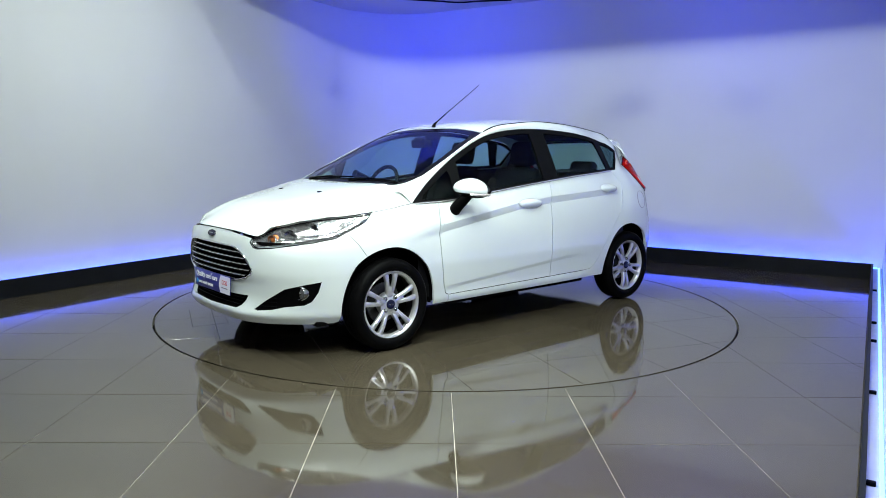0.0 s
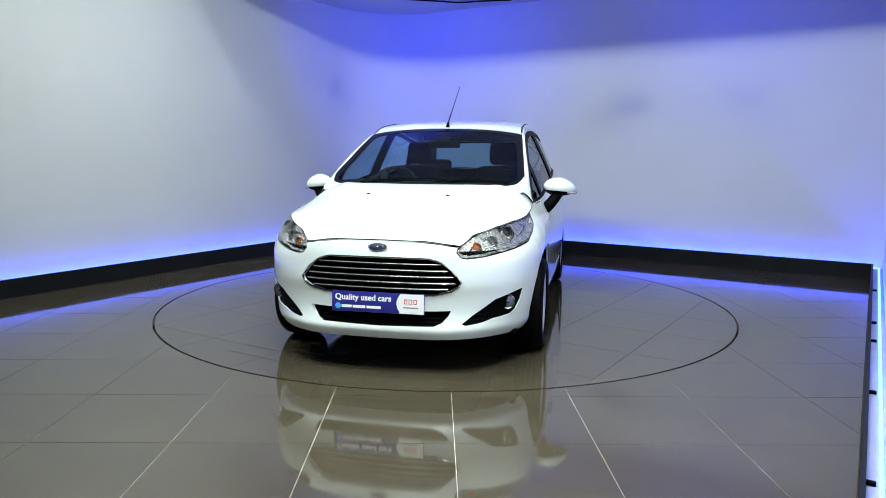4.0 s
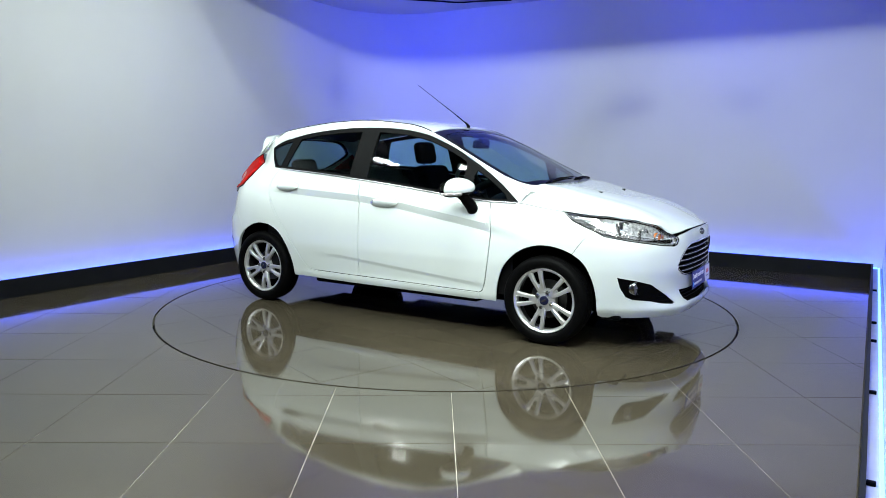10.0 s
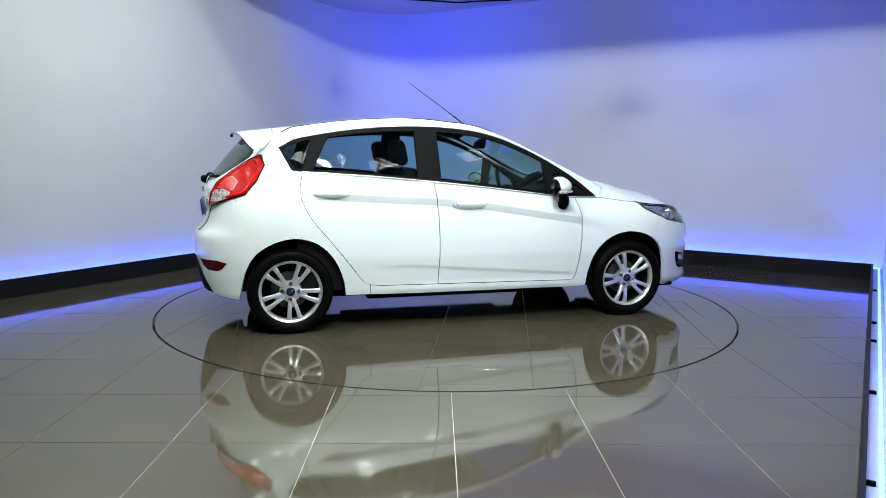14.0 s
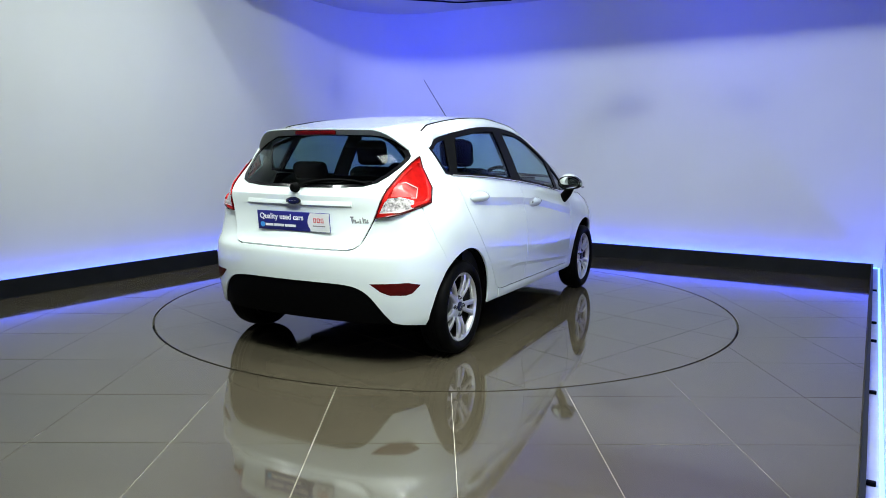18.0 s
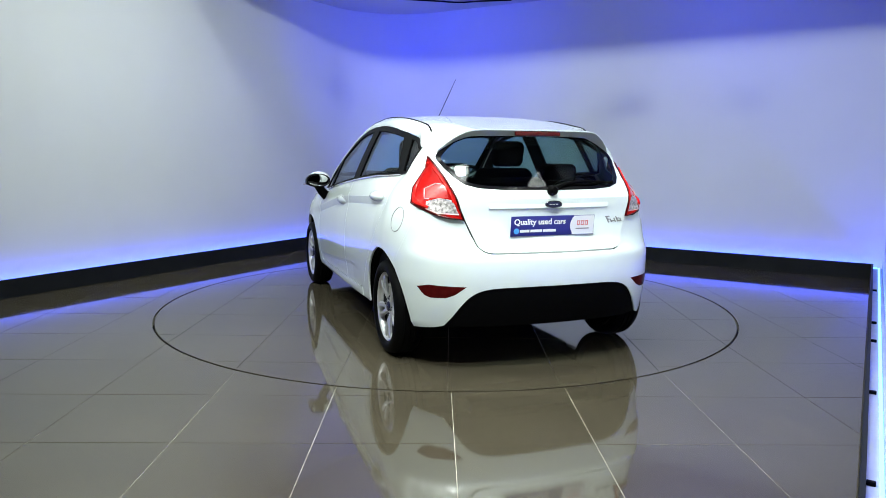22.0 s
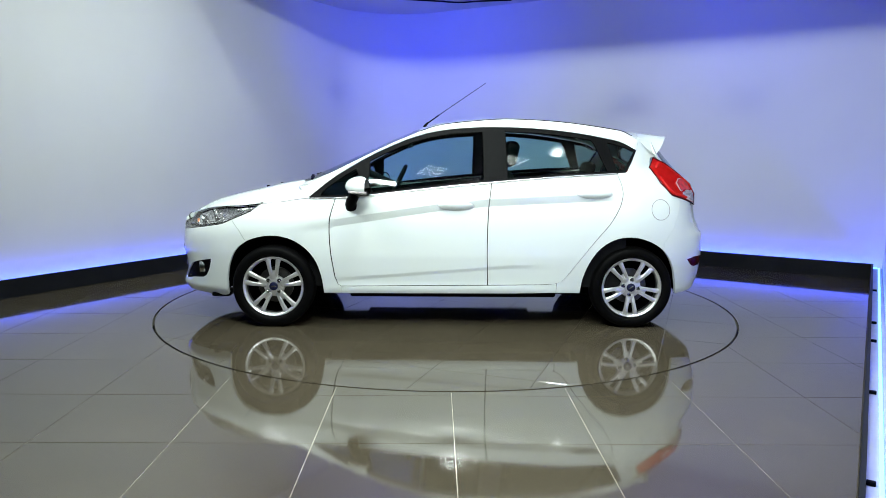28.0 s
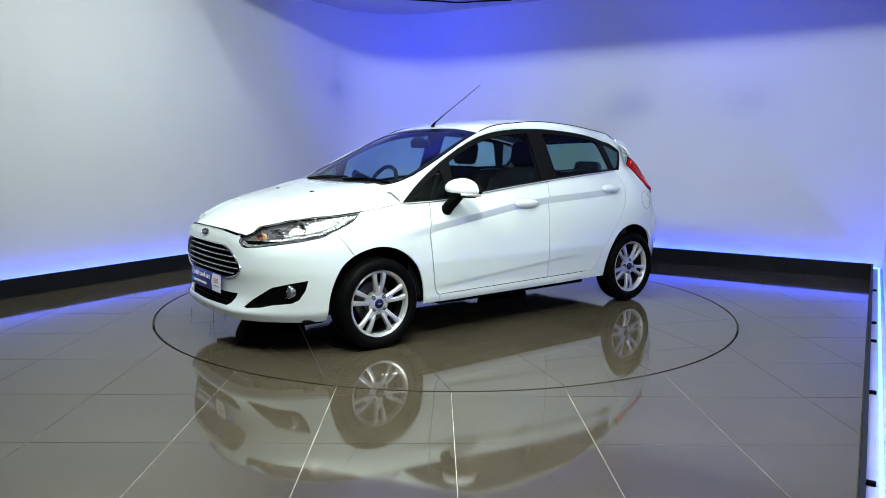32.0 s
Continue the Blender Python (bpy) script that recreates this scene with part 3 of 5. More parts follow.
def disc_tiles():
    edge = ring(RADIUS - 0.009, 180)
    plate = [(x, y, -0.003) for x, y in edge] + [(x, y, -0.05) for x, y in edge]
    solid("plate", plate, [tuple(range(180)), tuple(reversed(range(180, 360)))] + [((i + 1) % 180, i, 180 + i, 180 + (i + 1) % 180) for i in range(180)], DISC_JOINT, turntable)
    h = TILE_SIDE / 2 - 0.0010
    for i in range(-5, 5):
        for j in range(-5, 5):
            mid = DX * (0.045 + (i + 0.5) * TILE_SIDE) + DY * (-0.03 + (j + 0.5) * TILE_SIDE)
            poly = [tuple(mid + DX * (sx * h) + DY * (sy * h)) for sx, sy in ((-1, -1), (1, -1), (1, 1), (-1, 1))]
            if max(math.hypot(*q) for q in poly) > RADIUS - 0.009:
                for k in range(180):
                    a, b = edge[k], edge[(k + 1) % 180]
                    if len(poly) > 2:
                        poly = clipped(poly, a, b, 1)
            if len(poly) < 3:
                continue
            me = mesh_of("tile", *slab(poly))
            me.materials.append(TILE)
            new("tile", me).parent = turntable
    # saw cuts of a small hatch in one tile
    for a, b in HATCH:
        a, b = Vector(a), Vector(b)
        side = (b - a).normalized().orthogonal() * 0.0016
        solid("hatch_cut", [(*(a + side), 0.0006), (*(a - side), 0.0006), (*(b - side), 0.0006), (*(b + side), 0.0006)], [(0, 1, 2, 3)], DARK_GAP, turntable)

# ---- the car: x forward, y to its left, z up, origin on the ground midway between the axles ----
car = new("hatchback_car")
tagged(car, "white five-door hatchback with silver alloy wheels standing on the turntable", "car")

# plan outline at half height from the nose round the left side to the tail: x, y, shoulder height, shoulder set-in, share of nose and of tail profile
RING = np.array([
    (2.030, 0.000, 0.74, -0.05, 1, 0), (2.022, 0.200, 0.74, -0.05, 1, 0), (1.998, 0.380, 0.73, -0.08, 1, 0), (1.925, 0.550, 0.745, -0.12, 0.6, 0),
    (1.835, 0.660, 0.775, -0.145, 0.25, 0), (1.730, 0.738, 0.80, -0.135, 0.05, 0), (1.600, 0.795, 0.82, -0.115, 0, 0), (1.450, 0.830, 0.838, -0.095, 0, 0),
    (1.250, 0.845, 0.862, -0.10, 0, 0), (1.000, 0.848, 0.897, -0.113, 0, 0), (0.750, 0.848, 0.90, -0.085, 0, 0), (0.500, 0.848, 0.925, -0.075, 0, 0),
    (0.000, 0.850, 0.985, -0.075, 0, 0), (-0.500, 0.850, 1.03, -0.085, 0, 0), (-0.900, 0.848, 1.06, -0.11, 0, 0), (-1.150, 0.845, 1.075, -0.165, 0, 0),
    (-1.300, 0.838, 1.10, -0.175, 0, 0), (-1.420, 0.825, 1.12, -0.218, 0, 0), (-1.530, 0.800, 1.12, -0.212, 0, 0.05), (-1.630, 0.757, 1.10, -0.185, 0, 0.25),
    (-1.730, 0.684, 1.05, -0.14, 0, 0.6), (-1.800, 0.580, 1.00, -0.12, 0, 0.9), (-1.850, 0.420, 1.00, -0.1, 0, 1), (-1.876, 0.200, 1.00, -0.1, 0, 1),
    (-1.883, 0.000, 1.00, -0.1, 0, 1)])
ALONG = np.r_[0, np.cumsum(np.hypot(np.diff(RING[:, 0]), np.diff(RING[:, 1])))]
NOSE = ((0.17, 0.20, 0.235, 0.26, 0.285, 0.33, 0.43, 0.50, 0.60, 0.69, 0.72, 0.74, 0.80), (-0.06, -0.028, 0.0, 0.012, 0.002, -0.012, -0.012, 0.0, -0.003, -0.012, -0.020, -0.032, -0.10))
FLANK = ((0.15, 0.225, 0.25, 0.30, 0.36, 0.50), (-0.10, -0.045, -0.030, -0.022, -0.014, 0.0))
TAIL = ((0.20, 0.25, 0.30, 0.378, 0.464, 0.507, 0.60, 0.64, 0.66, 0.688, 0.72, 0.796, 0.86, 0.945, 0.962, 0.985, 1.0, 1.1, 1.2, 1.3, 1.4),
        (-0.07, -0.045, -0.030, -0.012, -0.003, 0.0, 0.0, -0.004, -0.012, -0.04, -0.06, -0.082, -0.088, -0.081, -0.0812, -0.092, -0.101, -0.176, -0.258, -0.345, -0.43))


BAND = 0.050                                      # height of the falling band under the shoulder crease


def crease_z(x):
    return np.interp(-np.asarray(x, float), (-1.2, -0.85, -0.09, 0.25, 0.967, 1.3), (0.69, 0.748, 0.866, 0.897, 0.935, 0.945))


def low_crease_z(x):
    """The line above the sill that rises towards the rear door."""
    return 0.348 + 0.097 * np.clip((0.80 - np.asarray(x, float)) / 1.2, 0, 1)


def ring_at(s, z, off=0.0):
    """Places on the body's flank for distances s along the outline and heights z."""
    s, z = np.asarray(s, float), np.asarray(z, float)
    x, y, top, inset, nose, tail = (smooth_interp(s, ALONG, RING[:, k]) for k in range(6))
    e = 0.004
    dx = smooth_interp(s + e, ALONG, RING[:, 0]) - smooth_interp(s - e, ALONG, RING[:, 0])
    dy = smooth_interp(s + e, ALONG, RING[:, 1]) - smooth_interp(s - e, ALONG, RING[:, 1])
    dx, dy = np.where(s < e, 0.0, dx), np.where(s < e, 1.0, dy)
    dx, dy = np.where(s > ALONG[-1] - e, 0.0, dx), np.where(s > ALONG[-1] - e, -1.0, dy)
    n = np.hypot(dx, dy)
    nx, ny = dy / n, -dx / n
    low = smooth_interp(z, *FLANK)
    h = np.clip((z - 0.55) / (top - 0.55), 0, 1)
    over = np.maximum(0, z - top)
    side = np.where(z < 0.5, low, inset * h ** 3) - 0.40 * over - 0.2 * over ** 2
    # shoulder crease over the doors with a hollow under it, and the lower crease above the sill
    crease = crease_z(x)
    under = np.clip(crease - z, 0, 1)
    fade = np.clip((1.15 - x) / 0.3, 0, 1) * np.clip((x + 1.25) / 0.25, 0, 1)
    step = np.clip(under / BAND, 0, 1)
    side = side - 0.018 * fade * step * np.exp(-np.maximum(0, under - BAND) / 0.20)
    under = np.clip(low_crease_z(x) - z, 0, 1)
    doors = np.clip((0.84 - x) / 0.1, 0, 1) * np.clip((x + 0.75) / 0.3, 0, 1)
    side = side - 0.0055 * doors * np.clip(under / 0.024, 0, 1) * np.clip((z - 0.285) / 0.03, 0, 1)
    d = nose * smooth_interp(z, *NOSE) + tail * smooth_interp(z, *TAIL) + (1 - nose - tail) * side + off
    return np.stack([x + nx * d, y + ny * d, z + 0 * x], -1)


FINE = np.linspace(0, ALONG[-1], 700)


def s_of(kind, v, z):
    """Distance along the outline at height z where x is v ('x'), or y is v on the nose ('f') or on the tail ('r')."""
    q = ring_at(FINE, np.full(700, z))
    if kind == "x":
        keep = (q[:, 1] > 0.45)
        return float(np.interp(-v, -q[keep, 0], FINE[keep]))
    keep = (q[:, 0] > 1.5) if kind == "f" else (q[:, 0] < -1.4)
    yy, ss = q[keep, 1], FINE[keep]
    return float(np.interp(v, yy, ss)) if kind == "f" else float(np.interp(v, yy[::-1], ss[::-1]))


def around(points, n=0):
    """An outline on the flank in (s, z) from points ('x' | 'f' | 'r', value, z); n: samples of a smooth line through them."""
    out = [(s_of(k, v, z), z) for k, v, z in points]
    return [tuple(q) for q in curve(out, n)] if n else out


def side(points, n=0):
    return around([("x", x, z) for x, z in points], n)


def ring_panel(poly, holes=(), step=0.045, off=0.0, rim=0.012, mirror=False, bulge=0.0, fine=0.02, lines=()):
    pts, tri = filled(dense(poly, fine), step, [dense(h, fine) for h in holes], [dense(q, fine) for q in lines])
    q = np.array(pts)
    o = off
    if bulge:
        c, r = (q.max(0) + q.min(0)) / 2, (q.max(0) - q.min(0)) / 2
        o = off + bulge * np.sqrt(np.clip(1 - (((q - c) / r) ** 2).sum(1), 0, 1))
    return shell_bm(ring_at(q[:, 0], q[:, 1], o), tri, rim, mirror, inward=(0.0, 0, 0.55))


def flipped(bm):
    b = bm.copy()
    for v in b.verts:
        v.co.y = -v.co.y
    bmesh.ops.reverse_faces(b, faces=b.faces[:])
    return b


def pair(name, bm, mat, label="", parents=(None, None), angle=40):
    """The same panel on the left and on the right."""
    right = flipped(bm)
    return sheet(name, bm, mat, parents[0] or car, label, angle=angle), sheet(name, right, mat, parents[1] or car, label, angle=angle)


# bonnet, screen, roof: heights over the plan
HOOD = ((0.95, 1.12, 1.25, 1.394, 1.468, 1.665, 1.80, 1.908, 1.95, 1.997, 2.02), (1.018, 1.004, 0.983, 0.953, 0.936, 0.888, 0.838, 0.793, 0.774, 0.746, 0.725))
TOPS = ((-1.70, -1.592, -1.334, -1.183, -0.968, -0.756, -0.543, -0.331, -0.118, 0.18, 0.267, 0.435, 0.605, 0.733, 0.905, 1.076, 1.2, 1.3),
        (1.322, 1.335, 1.366, 1.387, 1.419, 1.444, 1.458, 1.462, 1.447, 1.403, 1.373, 1.306, 1.227, 1.168, 1.092, 1.013, 0.955, 0.905))


def hood_z(x, y):
    x, y = np.asarray(x, float), np.abs(np.asarray(y, float))
    ridge = 0.006 * np.exp(-((y - 0.42 - 0.12 * (1.9 - x)) / 0.05) ** 2)
    power, fall = np.interp(x, (1.0, 1.12, 1.33, 1.6), (9.0, 7.5, 4.2, 3.4)), np.interp(x, (0.98, 1.02, 1.18, 1.33, 1.6), (0.142, 0.142, 0.137, 0.120, 0.104))
    return smooth_interp(x, *HOOD) - fall * (y / 0.744) ** power - 0.12 * np.maximum(0, x - 1.75) * (y / 0.5) ** 2 - 0.8 * np.maximum(0, x - 1.87) * (y / 0.43) ** 6 + ridge


def top_z(x, y):
    x, y = np.asarray(x, float), np.abs(np.asarray(y, float))
    return smooth_interp(x + 0.06 * y ** 2, *TOPS) + 0.012 - 0.030 * (y / 0.58) ** 3 - 2.75 * np.clip(y - 0.36, 0, 1) ** 2 * np.clip((-x - 1.2) / 0.25, 0, 1)


def top_panel(half, height, holes=(), step=0.05, off=0.0, rim=0.012):
    """A panel over the plan, given by its left half from the nose-side middle to the tail-side middle."""
    pts, tri = filled(dense(half, 0.02), step, [dense(h, 0.02) for h in holes])
    q = np.array(pts)
    return shell_bm(np.stack([q[:, 0], q[:, 1], height(q[:, 0], q[:, 1]) + off], 1), tri, rim, True, inward=(0, 0, 0.3))


KZ = ((0.65, 0.86, 1.0, 1.18, 1.3, 1.36), (0.10, 0.17, 0.26, 0.50, 0.44, 0.38))


def rear_x(y, z):
    y, z = np.asarray(y, float), np.asarray(z, float)
    return -1.883 - smooth_interp(z, *TAIL) + smooth_interp(z, *KZ) * y ** 2


def rear_panel(half, holes=(), step=0.045, off=0.0, rim=0.012, mirror=True, lines=()):
    """A panel over the rear view: (y, z) of its left half."""
    pts, tri = filled(dense(half, 0.02), step, [dense(h, 0.02) for h in holes], [dense(q, 0.02) for q in lines])
    q = np.array(pts)
    return shell_bm(np.stack([rear_x(q[:, 0], q[:, 1]) - off, q[:, 0], q[:, 1]], 1), tri, rim, mirror, inward=(0, 0, 0.8))


def skin_bm(loop, step=0.03, bulge=0.0, off=0.0, rim=0.01, inward=(0, 0, 0.6), fields=()):
    """A smooth skin stretched over a closed loop of places, swelled by bulge and lifted by off."""
    p = np.array(loop, float)
    mid = p.mean(0)
    nrm = np.zeros(3)
    for i in range(len(p)):
        nrm += np.cross(p[i] - mid, p[(i + 1) % len(p)] - mid)
    nrm /= np.linalg.norm(nrm)
    if nrm @ (mid - np.array(inward)) < 0:
        nrm = -nrm
    u = np.cross(nrm, (0, 0, 1.0))
    u /= np.linalg.norm(u)
    w = np.cross(nrm, u)
    flat2 = [((q - mid) @ u, (q - mid) @ w, (q - mid) @ nrm) for q in p]
    rim3 = []
    for i in range(len(flat2)):
        a, b = np.array(flat2[i]), np.array(flat2[(i + 1) % len(flat2)])
        k = max(1, int(np.linalg.norm(b - a) / (step * 0.6)))
        rim3 += [tuple(a + (b - a) * j / k) for j in range(k)]
    inlays = [dense([((np.array(q) - mid) @ u, (np.array(q) - mid) @ w) for q in f], step * 0.6) for f in fields]
    pts, tri = filled([q[:2] for q in rim3], step, lines=inlays)
    n, m = len(pts), len(rim3)
    h, swell = np.zeros(n), np.zeros(n)
    h[:m] = [q[2] for q in rim3]
    h[m:] = h[:m].mean()
    e = np.array([(t[i], t[(i + 1) % 3]) for t in tri for i in range(3)])
    e = np.concatenate([e, e[:, ::-1]])
    deg = np.bincount(e[:, 0], minlength=n).clip(1)
    for _ in range(250):
        h2 = np.bincount(e[:, 0], h[e[:, 1]], n) / deg
        s2 = np.bincount(e[:, 0], swell[e[:, 1]], n) / deg + 1
        h[m:], swell[m:] = h2[m:], s2[m:]
    if swell.max() > 0:
        swell = np.sqrt(swell / swell.max())
    q = np.array(pts)
    out = mid + q[:, :1] * u + q[:, 1:2] * w + (h + bulge * swell + off)[:, None] * nrm
    if not fields:
        return shell_bm(out, tri, rim, False, inward=inward)
    kinds = []
    for t in tri:
        c = q[list(t)].mean(0)
        kinds.append(next((k + 1 for k, f in enumerate(inlays) if within(c, f)), 0))
    return [shell_bm(out, [t for t, k in zip(tri, kinds) if k == want], 0.004 if want else rim, False, inward=inward) for want in range(len(inlays) + 1)]


def strip_bm(a, b, rows=6, bulge=0.0, out=(0, 0.6, 0.8)):
    """A rounded strip between two lines of equal length."""
    bm = bmesh.new()
    a, b, o = np.array(a), np.array(b), np.array(out) / np.linalg.norm(out)
    grid = []
    for k in range(rows + 1):
        t = k / rows
        grid.append([bm.verts.new(q) for q in a + (b - a) * t + o * (bulge * 4 * t * (1 - t))])
    for k in range(rows):
        for i in range(len(a) - 1):
            bm.faces.new((grid[k][i], grid[k][i + 1], grid[k + 1][i + 1], grid[k + 1][i]))
    bmesh.ops.recalc_face_normals(bm, faces=bm.faces[:])
    total = sum((f.normal.dot(f.calc_center_median() - Vector((0, 0, 0.9))) for f in bm.faces), 0.0)
    if total < 0:
        bmesh.ops.reverse_faces(bm, faces=bm.faces[:])
    return bm


# lines of the side view
WINDOW_TOP = [(1.02, 0.888), (0.843, 1.030), (0.663, 1.143), (0.483, 1.236), (0.265, 1.324), (0.096, 1.364), (-0.102, 1.386), (-0.302, 1.393), (-0.501, 1.389),
              (-0.700, 1.375), (-0.900, 1.350), (-1.06, 1.323), (-1.20, 1.291), (-1.297, 1.240)]
BELT = [(1.015, 0.889), (0.751, 0.899), (0.555, 0.919), (0.359, 0.943), (0.105, 0.973), (-0.258, 1.010), (-0.691, 1.048), (-1.143, 1.075)]
F_ARCH = [(1.575, 0.215), (1.570, 0.344), (1.547, 0.445), (1.496, 0.544), (1.407, 0.606), (1.289, 0.638), (1.173, 0.633), (1.058, 0.585), (0.962, 0.488), (0.915, 0.368), (0.896, 0.237)]
R_ARCH = [(-0.880, 0.248), (-0.896, 0.358), (-0.951, 0.488), (-1.027, 0.578), (-1.124, 0.630), (-1.242, 0.642), (-1.361, 0.609), (-1.463, 0.542), (-1.527, 0.441), (-1.556, 0.341), (-1.575, 0.235)]


def line_at(line, x):
    xs, zs = [q[0] for q in line][::-1], [q[1] for q in line][::-1]
    return float(smooth_interp(x, xs, zs))


def run(line, x0, x1, n=14, up=0.0):
    """Part of a line of the side view from x0 to x1."""
    return [(x, line_at(line, x) + up) for x in np.linspace(x0, x1, n)]


def smooth(points, n):
    return [tuple(q) for q in curve(points, n)]


def crease_band(x0, x1):
    """The band under the shoulder crease between two places along the car."""
    xs = np.linspace(x0, x1, 30)
    return side([(x, float(crease_z(x))) for x in xs] + [(x, float(crease_z(x)) - BAND) for x in xs[::-1]])


def low_band(x0, x1):
    xs = np.linspace(x0, x1, 30)
    return side([(x, float(low_crease_z(x))) for x in xs] + [(x, float(low_crease_z(x)) - 0.024) for x in xs[::-1]])


# doors
f_front = smooth([(0.815, 0.893), (0.850, 0.742), (0.844, 0.547), (0.817, 0.360)], 16) + [(0.797, 0.305), (0.775, 0.291)]
b_line = smooth([(-0.234, 0.304), (-0.226, 0.554), (-0.234, 0.827), (-0.255, 1.006)], 12)
r_rear = [(-0.64, 0.309)] + smooth([(-0.70, 0.313), (-0.755, 0.338), (-0.835, 0.439), (-0.966, 0.607), (-1.08, 0.745), (-1.150, 0.872), (-1.166, 0.961), (-1.142, 1.072)], 26)
front_door = pair("front_door", ring_panel(side(f_front + b_line + run(BELT, -0.255, 0.80, 18, -0.006)[1:]), step=0.021, lines=[crease_band(0.815, -0.222), low_band(0.79, -0.222)]), PAINT, "white front door panel", angle=9)
r_bline = [(x - 0.006, z) for x, z in b_line]
rear_door = pair("rear_door", ring_panel(side(r_bline[::-1] + [(-0.241, 0.303)] + r_rear + run(BELT, -1.13, -0.262, 16, -0.006)), step=0.021, lines=[crease_band(-0.258, -1.10), low_band(-0.25, -0.74)]), PAINT, "white rear door panel", angle=9)

# wing, sill, quarter
arch_f = smooth(F_ARCH, 40)
seam_f = [(1.53, 0.742), (1.475, 0.675), (1.424, 0.5985)]
wing_arch = [q for q in arch_f if q[0] < 1.419]
wing_front = [(x + 0.007, z) for x, z in f_front[:-2]] + [(0.801, 0.301), (0.781, 0.2885), (0.7755, 0.286), (0.7755, 0.240)]
LAMP_LOW = [(1.331, 0.846), (1.40, 0.797), (1.50, 0.754), (1.53, 0.742)]
pair("front_wing", ring_panel(side(run([(0.82, 0.888), (1.015, 0.888), (1.18, 0.866), (1.331, 0.848)][::-1], 0.822, 1.331, 12) + LAMP_LOW[1:] + seam_f[1:] + wing_arch + [(0.893, 0.240)] + wing_front[::-1]), step=0.026), PAINT, "white front wing panel")
pair("sill", ring_panel(side([(0.773, 0.239), (0.773, 0.286), (-0.23, 0.299), (-0.64, 0.304), (-0.713, 0.312), (-0.713, 0.249), (-0.4, 0.243), (0.3, 0.240)]), off=0.004, step=0.02, fine=0.012), PAINT, "white sill under the doors")
arch_r = smooth(R_ARCH, 40)
q_front = [(-0.716, 0.249), (-0.717, 0.3135)] + [(x - 0.005, z) for x, z in r_rear[2:]]
quarter_arch = [q for q in arch_r if q[0] > -1.455]
LAMP_EDGE = [(-1.580, 0.906), (-1.517, 0.928), (-1.447, 1.010), (-1.390, 1.12), (-1.398, 1.185)]
pair("rear_quarter", ring_panel(side(q_front[::-1] + quarter_arch + [(-1.4565, 0.549), (-1.4565, 0.60), (-1.532, 0.72), (-1.577, 0.86)] + LAMP_EDGE + [(-1.448, 1.200), (-1.445, 1.245), (-1.418, 1.280), (-1.372, 1.317), (-1.312, 1.332), (-1.300, 1.245), (-1.267, 1.18), (-1.215, 1.085), (-1.155, 1.076)]), step=0.028), PAINT, "white rear quarter panel")

# roof rail and screen pillar between window top and roof
edge_xy = curve([(1.075, 0.675), (0.90, 0.668), (0.70, 0.642), (0.50, 0.613), (0.272, 0.580), (0.1, 0.563), (-0.3, 0.548), (-0.7, 0.540), (-1.0, 0.533), (-1.2, 0.535), (-1.331, 0.546)], 60)
ROOF_EDGE = np.c_[edge_xy, top_z(edge_xy[:, 0], edge_xy[:, 1])]
win = curve(WINDOW_TOP + [(-1.312, 1.30)], 60)
rail_low = np.array([ring_at(s_of("x", x, z), z) for x, z in win])
pair("roof_rail", strip_bm(rail_low, ROOF_EDGE, 7, 0.010), PAINT, "white roof rail and screen pillar")
pair("roof_strip", tube_bm([tuple(q + (0, -0.004, -0.001)) for q in ROOF_EDGE[23:-2]], 0.0065, 6), BLACK, "black roof seam strip")

# roof, spoiler, bonnet, screen
e_xy = [tuple(q) for q in edge_xy]
roof_side = [(x, y - 0.004) for x, y in e_xy if -1.325 < x < 0.25]
sheet("roof", top_panel([(0.235, 0.0), (0.238, 0.3), (0.25, roof_side[0][1])] + roof_side + [(-1.326, 0.540), (-1.326, 0.0)], top_z), PAINT, car, "white roof panel")
spoiler_edge = [(-1.382, 0.583), (-1.41, 0.585)] + smooth([(-1.44, 0.576), (-1.49, 0.528), (-1.55, 0.420), (-1.59, 0.28), (-1.603, 0.14), (-1.605, 0.0)], 18)
spoiler = sheet("rear_spoiler", top_panel([(-1.331, 0.0), (-1.331, 0.548), (-1.352, 0.566)] + spoiler_edge, top_z, rim=0.006, step=0.03), PAINT, car, "white roof spoiler over the rear window")
lip = [(x, y, float(top_z(x, y)) - 0.006) for x, y in spoiler_edge]
lip = np.array([(x, -y, z) for x, y, z in lip] + lip[-2::-1])
depth = np.clip((0.60 - np.abs(lip[:, 1])) / 0.15, 0.08, 1)
sheet("spoiler_underside", strip_bm(lip, lip + np.c_[0.075 * depth, -lip[:, 1] * 0.02, -0.030 * depth], 3, 0.0), PAINT, spoiler)
hood_edge = smooth([(1.997, 0.0), (1.989, 0.2), (1.958, 0.35), (1.925, 0.428)], 12)[:-1] + [(1.922, 0.432)] + smooth([(1.922, 0.432), (1.85, 0.508), (1.75, 0.598), (1.60, 0.678), (1.45, 0.722), (1.331, 0.739)], 16)[1:]
hood_rear = [(1.0, 0.735), (1.012, 0.708), (1.030, 0.672)] + smooth([(1.052, 0.620), (1.080, 0.45), (1.093, 0.22), (1.094, 0.0)], 10)
bonnet = sheet("bonnet", top_panel(hood_edge + [(1.18, 0.738)] + hood_rear, hood_z), PAINT, car, "white bonnet with shallow creases")
seam = [tuple(ring_at(s_of("x", x, z), z, 0.0)) for x, z in run([(0.99, 0.8905), (1.015, 0.8895), (1.18, 0.8675), (1.331, 0.850)][::-1], 1.0, 1.325, 12)]
